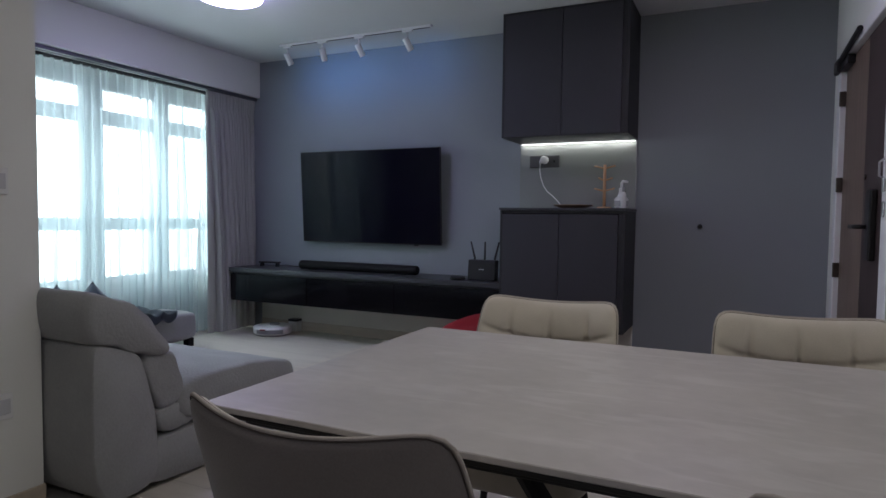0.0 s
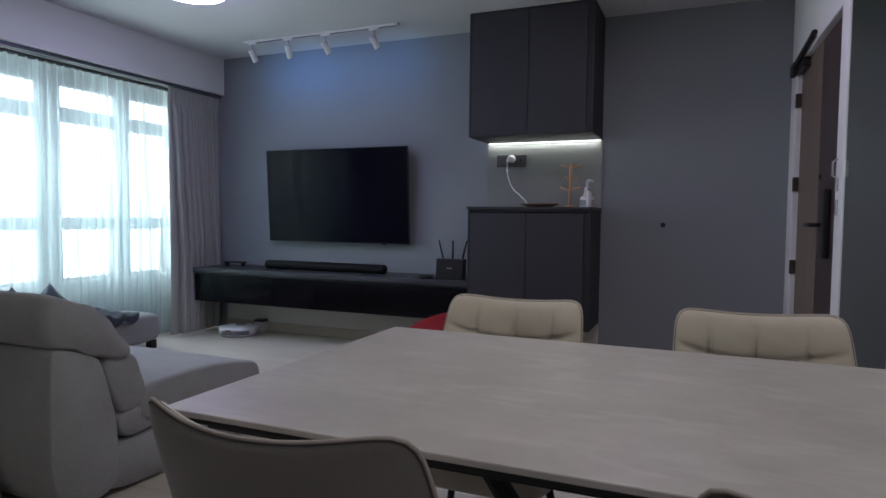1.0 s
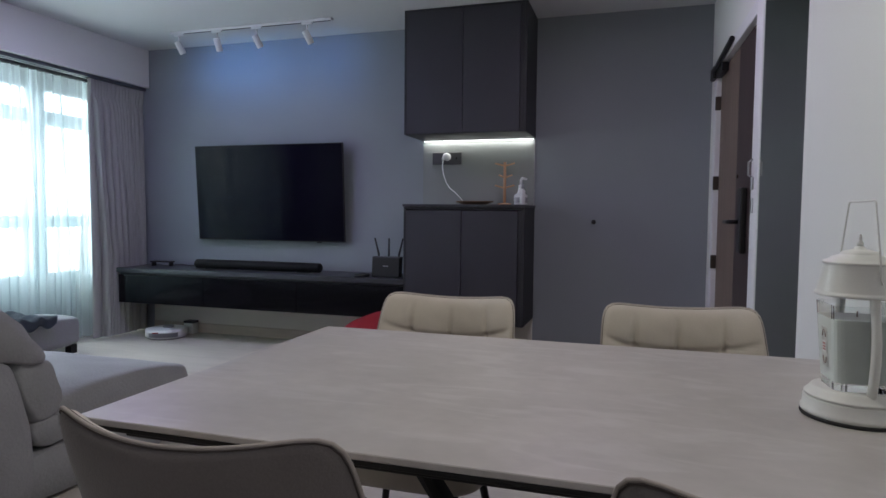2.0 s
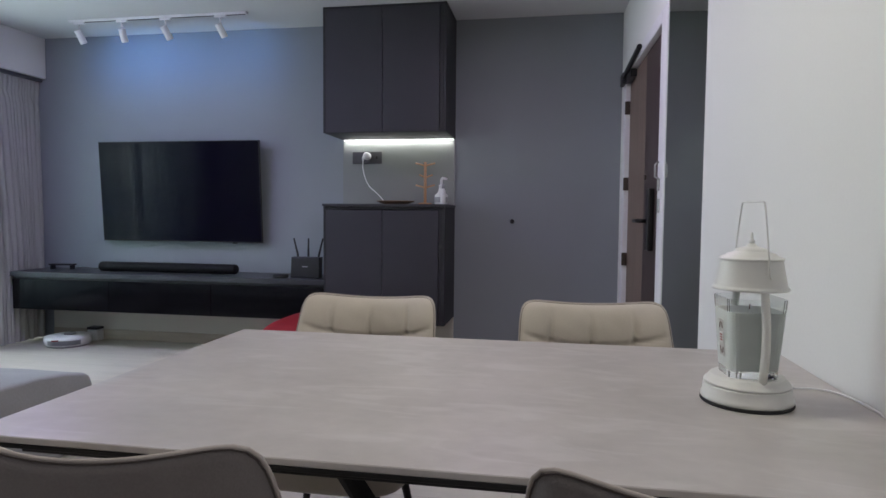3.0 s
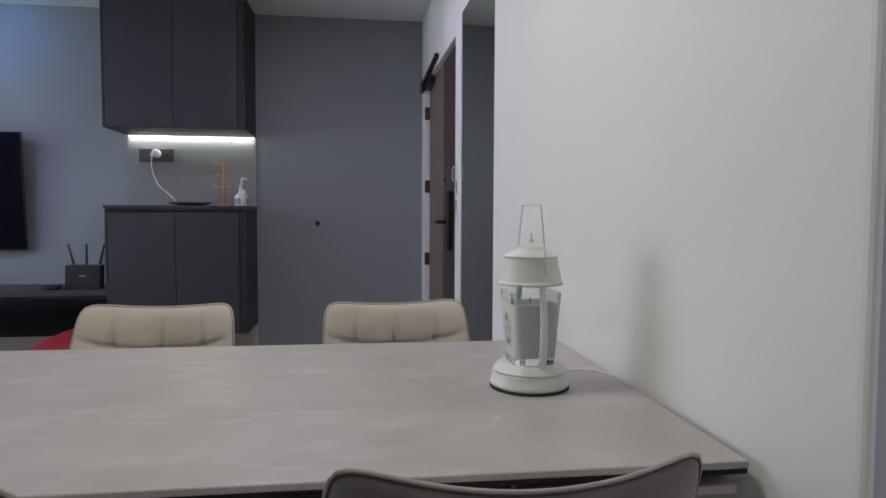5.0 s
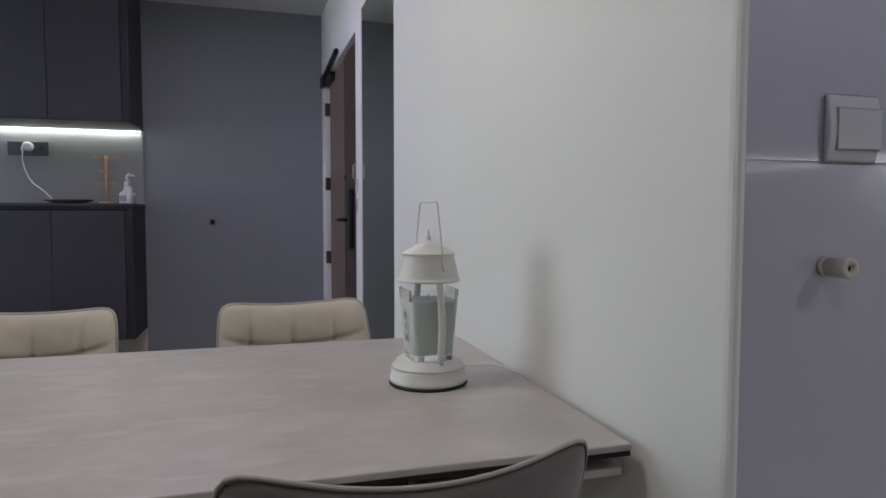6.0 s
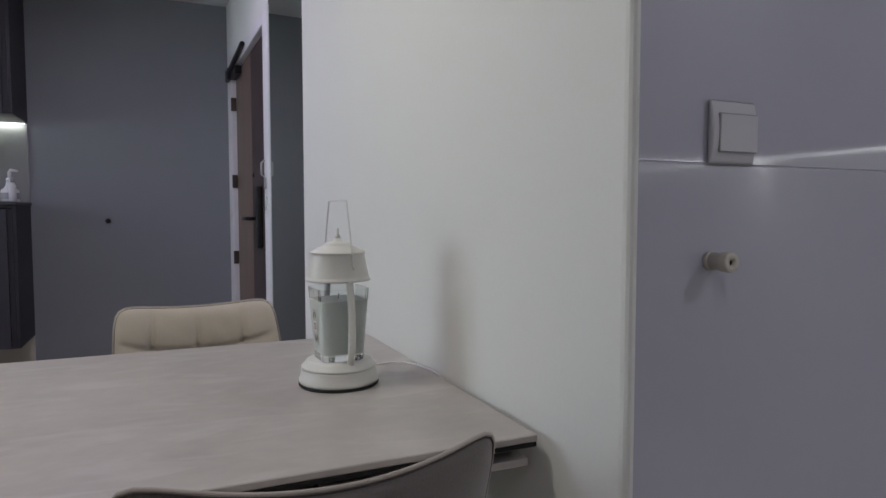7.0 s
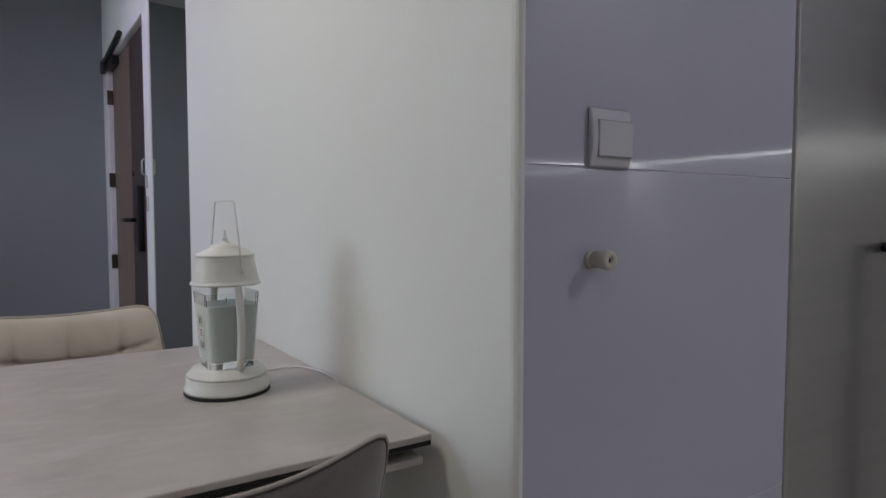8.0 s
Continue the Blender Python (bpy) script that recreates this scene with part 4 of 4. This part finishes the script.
copy_thing(first, pose(0.897, 1.885, 0, 0, 0, 186))


# ---- candle warmer lamp ----
cw = thing("candle_warmer", "cream enamel candle warmer lamp holding a glass candle", "lamp", pose(1.103, 1.382, 0.7702, 0, 0, -8) @ Matrix.Scale(0.975, 4))
part("rubber_base", lathe([(0.001, 0), (0.081, 0), (0.0825, 0.002), (0.082, 0.0058), (0.001, 0.0058)], 56), M_RUBBER, cw, "black rubber rim", True)
part("foot", lathe([(0.001, 0.0061), (0.0800, 0.0061), (0.0815, 0.0080), (0.0815, 0.0136), (0.0792, 0.0156), (0.0774, 0.0325), (0.0770, 0.0340), (0.0742, 0.0344), (0.0740, 0.0356), (0.0762, 0.0362), (0.0766, 0.0392), (0.0752, 0.0406), (0.0680, 0.0480), (0.0655, 0.0520), (0.0640, 0.0528), (0.001, 0.053)], 56), M_ENAMEL, cw, smooth=True)
for a in (-73, 107):
    ca, sa = math.cos(radians(a)), math.sin(radians(a))
    post = [(ca * r, sa * r, z) for r, z in ((0.060, 0.050), (0.064, 0.075), (0.068, 0.11), (0.068, 0.145), (0.064, 0.175), (0.057, 0.212), (0.054, 0.226))]
    part("post", tube(post, 0.0075, 12), M_ENAMEL, cw, smooth=True)
shade = part("shade", lathe([(0.060, 0.217), (0.0655, 0.2145), (0.0670, 0.2165), (0.0664, 0.2198), (0.0642, 0.2212), (0.0634, 0.2240), (0.0545, 0.2690), (0.0546, 0.2702), (0.0564, 0.2712), (0.0567, 0.2735), (0.0552, 0.2748), (0.0442, 0.2795), (0.0428, 0.2818), (0.0300, 0.2862), (0.0286, 0.2888), (0.0270, 0.2915), (0.0150, 0.2948), (0.0095, 0.2962), (0.0080, 0.3000), (0.001, 0.301)], 56), M_ENAMEL, cw, "flared cream shade with a finial", True)
part("finial", lathe([(0.001, 0.3013), (0.005, 0.3015), (0.006, 0.306), (0.0025, 0.310), (0.003, 0.314), (0.002, 0.321), (0.001, 0.322)], 16), M_ENAMEL, shade, smooth=True)
hb = bmesh.new()
ex = [(-0.061, 0.004, 0.240), (-0.063, 0.0, 0.248), (-0.060, 0.0, 0.278), (-0.040, 0.0, 0.372), (-0.038, 0.0, 0.377), (-0.034, 0.0, 0.379), (0.034, 0.0, 0.379), (0.038, 0.0, 0.377), (0.040, 0.0, 0.372), (0.060, 0.0, 0.278), (0.063, 0.0, 0.248), (0.061, 0.004, 0.240)]
add_tube(hb, [Matrix.Rotation(radians(-69), 3, "Z") @ Vector(p) for p in ex], 0.0017, 8)
part("handle", hb, M_ENAMEL, cw, "thin wire carrying handle", True)
to_lamp = cw.matrix_basis.inverted()
part("flex", tube([to_lamp @ Vector(p) for p in ((1.160, 1.430, 0.786), (1.190, 1.468, 0.777), (1.222, 1.487, 0.7735), (1.255, 1.491, 0.7735), (1.283, 1.478, 0.7735), (1.301, 1.440, 0.7735), (1.3085, 1.392, 0.7735), (1.3125, 1.345, 0.772), (1.3145, 1.32, 0.755), (1.315, 1.30, 0.69))], 0.0021, 8), M_WPLAST, cw, "thin white flex", True)

jar = thing("glass_candle", "square tapered glass jar with grey-green wax", "candle", pose(1.103, 1.382, 0.8222, 0, 0, 3) @ Matrix.Scale(0.97, 4))


def tapered(h0, h1, z0, z1, bevel):
    bm = bmesh.new()
    bmesh.ops.create_cube(bm, size=2)
    for v in bm.verts:
        h = h0 if v.co.z < 0 else h1
        v.co = Vector((v.co.x * h, v.co.y * h, z0 if v.co.z < 0 else z1))
    up = [e for e in bm.edges if abs(e.verts[0].co.z - e.verts[1].co.z) > 0.01]
    bmesh.ops.bevel(bm, geom=up, offset=bevel, segments=4, affect="EDGES", profile=0.5)
    return bm


outer = tapered(0.0430, 0.0530, 0.0, 0.148, 0.015)
top = [f for f in outer.faces if f.calc_center_median().z > 0.1475]
ins = bmesh.ops.inset_region(outer, faces=top, thickness=0.0026)
ext = bmesh.ops.extrude_face_region(outer, geom=top)
low = [v for v in ext["geom"] if isinstance(v, bmesh.types.BMVert)]
for v in low:
    v.co.z = 0.014
    v.co.x *= 0.80
    v.co.y *= 0.80
bmesh.ops.delete(outer, geom=top, context="FACES")
part("jar", outer, M_GLASS, jar, "clear square glass").visible_shadow = False
part("wax", tapered(0.0424, 0.0500, 0.0145, 0.124, 0.0145), M_WAX, jar, "grey-green wax fill")
part("wick", tube([(0, 0, 0.122), (0.001, 0.002, 0.134)], 0.0012, 6), M_PRINT, jar)
lb = part("label", box(-0.0006, -0.0001, -0.014, 0.014, 0.035, 0.105, 0.0), M_LABEL, jar, "small printed paper label", False, pose(-0.0432, 0, 0, 0, -3.87, 0))
for z, flip in ((0.090, 1), (0.050, -1)):                # leafy scrolls above and below the name panel
    for side in (-1, 1):
        curl = [(-0.0010, side * (0.002 + 0.0080 * math.sin(0.5 * a)) * (1 - 0.06 * a), z + flip * (0.004 + 0.0055 * math.cos(a))) for a in [0.45 * k for k in range(13)]]
        part("scroll", tube(curl, 0.0011, 6), M_PRINT, lb)
part("name_panel", box(-0.0013, -0.0007, -0.0095, 0.0095, 0.060, 0.080), M_ENAMEL, lb, "pale name panel")
for a, b in ((0.0735, 0.0770), (0.0685, 0.0715), (0.0635, 0.0665)):
    part("print_bar", box(-0.0018, -0.0014, -0.0065, 0.0060, a, b), M_ROSE, lb)

# ---- kitchen corner ----
sw = thing("kitchen_switch", "white curved rocker switch on the kitchen tiles", "switch")
plate_mesh = box(1.466, 1.551, 0.7765, 0.7868, 1.1825, 1.2685, 0.0035, 3)
bmesh.ops.subdivide_edges(plate_mesh, edges=[e for e in plate_mesh.edges if abs(e.verts[0].co.z - e.verts[1].co.z) > 0.05], cuts=6)
for v in plate_mesh.verts:                       # bowed front, thinner at its head and foot
    if v.co.y < 0.780:
        v.co.y += 0.0055 * ((v.co.z - 1.2255) / 0.043) ** 2
part("plate", plate_mesh, M_SWITCH, sw)
rk = box(1.4795, 1.5495, 0.7752, 0.7785, 1.1990, 1.2495, 0.0006, 2)
part("rocker", rk, M_SWITCH, sw)
# solid grey bars stand in for the shade in the gaps round the rocker
for z in (1.1980, 1.2505):
    part("shadow_gap", box(1.4795, 1.5495, 0.7768, 0.7785, z - 0.0007, z + 0.0007), M_GREYP, sw)
part("shadow_gap", box(1.4780, 1.4790, 0.7758, 0.7785, 1.1980, 1.2505), M_GREYP, sw)
ds = thing("door_stop", "cream rubber door stop peg on the kitchen tiles", "door stop", pose(1.4766, 0.7868, 1.0485, 90, 0, 0))
part("flange", lathe([(0.001, 0), (0.0135, 0), (0.0135, 0.004), (0.0125, 0.007), (0.001, 0.007)], 24), M_CREAM, ds, smooth=True)
part("peg", lathe([(0.001, 0.0072), (0.0125, 0.0072), (0.0115, 0.022), (0.0135, 0.024), (0.0140, 0.036), (0.0130, 0.038), (0.005, 0.038), (0.0045, 0.032), (0.001, 0.031)], 24), M_CREAM, ds, smooth=True)
part("screw", lathe([(0.001, 0.0315), (0.0042, 0.0316), (0.0042, 0.034), (0.001, 0.0341)], 12), M_BRONZE, ds)

fr = thing("fridge", "brushed steel refrigerator beside the tiled wall", "refrigerator")
part("body", box(2.032, 2.72, 0.816, 1.45, 0.02, 1.78, 0.004, 1), M_GREYP, fr)
part("door", box(2.0225, 2.72, 0.783, 0.8155, 0.36, 1.78, 0.006, 3), M_STEEL, fr, "tall brushed steel door")
part("door", box(2.0225, 2.72, 0.783, 0.8155, 0.04, 0.352, 0.006, 3), M_STEEL, fr, "lower brushed steel door")
part("handle", tube([(2.408, 0.783, 0.40), (2.408, 0.73, 0.41), (2.408, 0.725, 0.44), (2.408, 0.725, 1.00), (2.408, 0.73, 1.03), (2.408, 0.783, 1.04)], 0.011, 10), M_BLACK, fr, smooth=True)
part("foot", box(2.1, 2.68, 0.86, 1.4, 0.0, 0.0195), M_PLASTIC, fr)

# unseen cabinet, added so that tiles and fridge reflect a bright band
kc = thing("kitchen_wall_cabinet", "unseen white kitchen cabinet with a lit strip, assumed from the tile reflection", "cabinet")
part("body", box(2.83, 3.148, -1.6, 0.6, 1.345, 2.10, 0.003, 1), M_TRIM, kc)
for k in range(4):
    part("door", box(2.808, 2.8295, -1.598 + k * 0.55, -1.602 + (k + 1) * 0.55, 1.347, 2.098, 0.002, 1), M_TRIM, kc)
part("diffuser", box(3.090, 3.102, -1.5, 0.5, 1.338, 1.3445, 0.001, 1), M_LED, kc, "glowing white strip")

# ---- wall tiles ----
for z0, z1 in ((0.0, 0.5812), (0.5814, 1.1811), (1.1815, 1.7808), (1.7812, 2.597)):
    for x0, x1 in ((1.3485, 2.020),):
        t = part("tile", box(x0, x1, 0.7875, 0.797, z0 + 0.001, z1, 0.0012, 2), M_TILE, tile_wall)
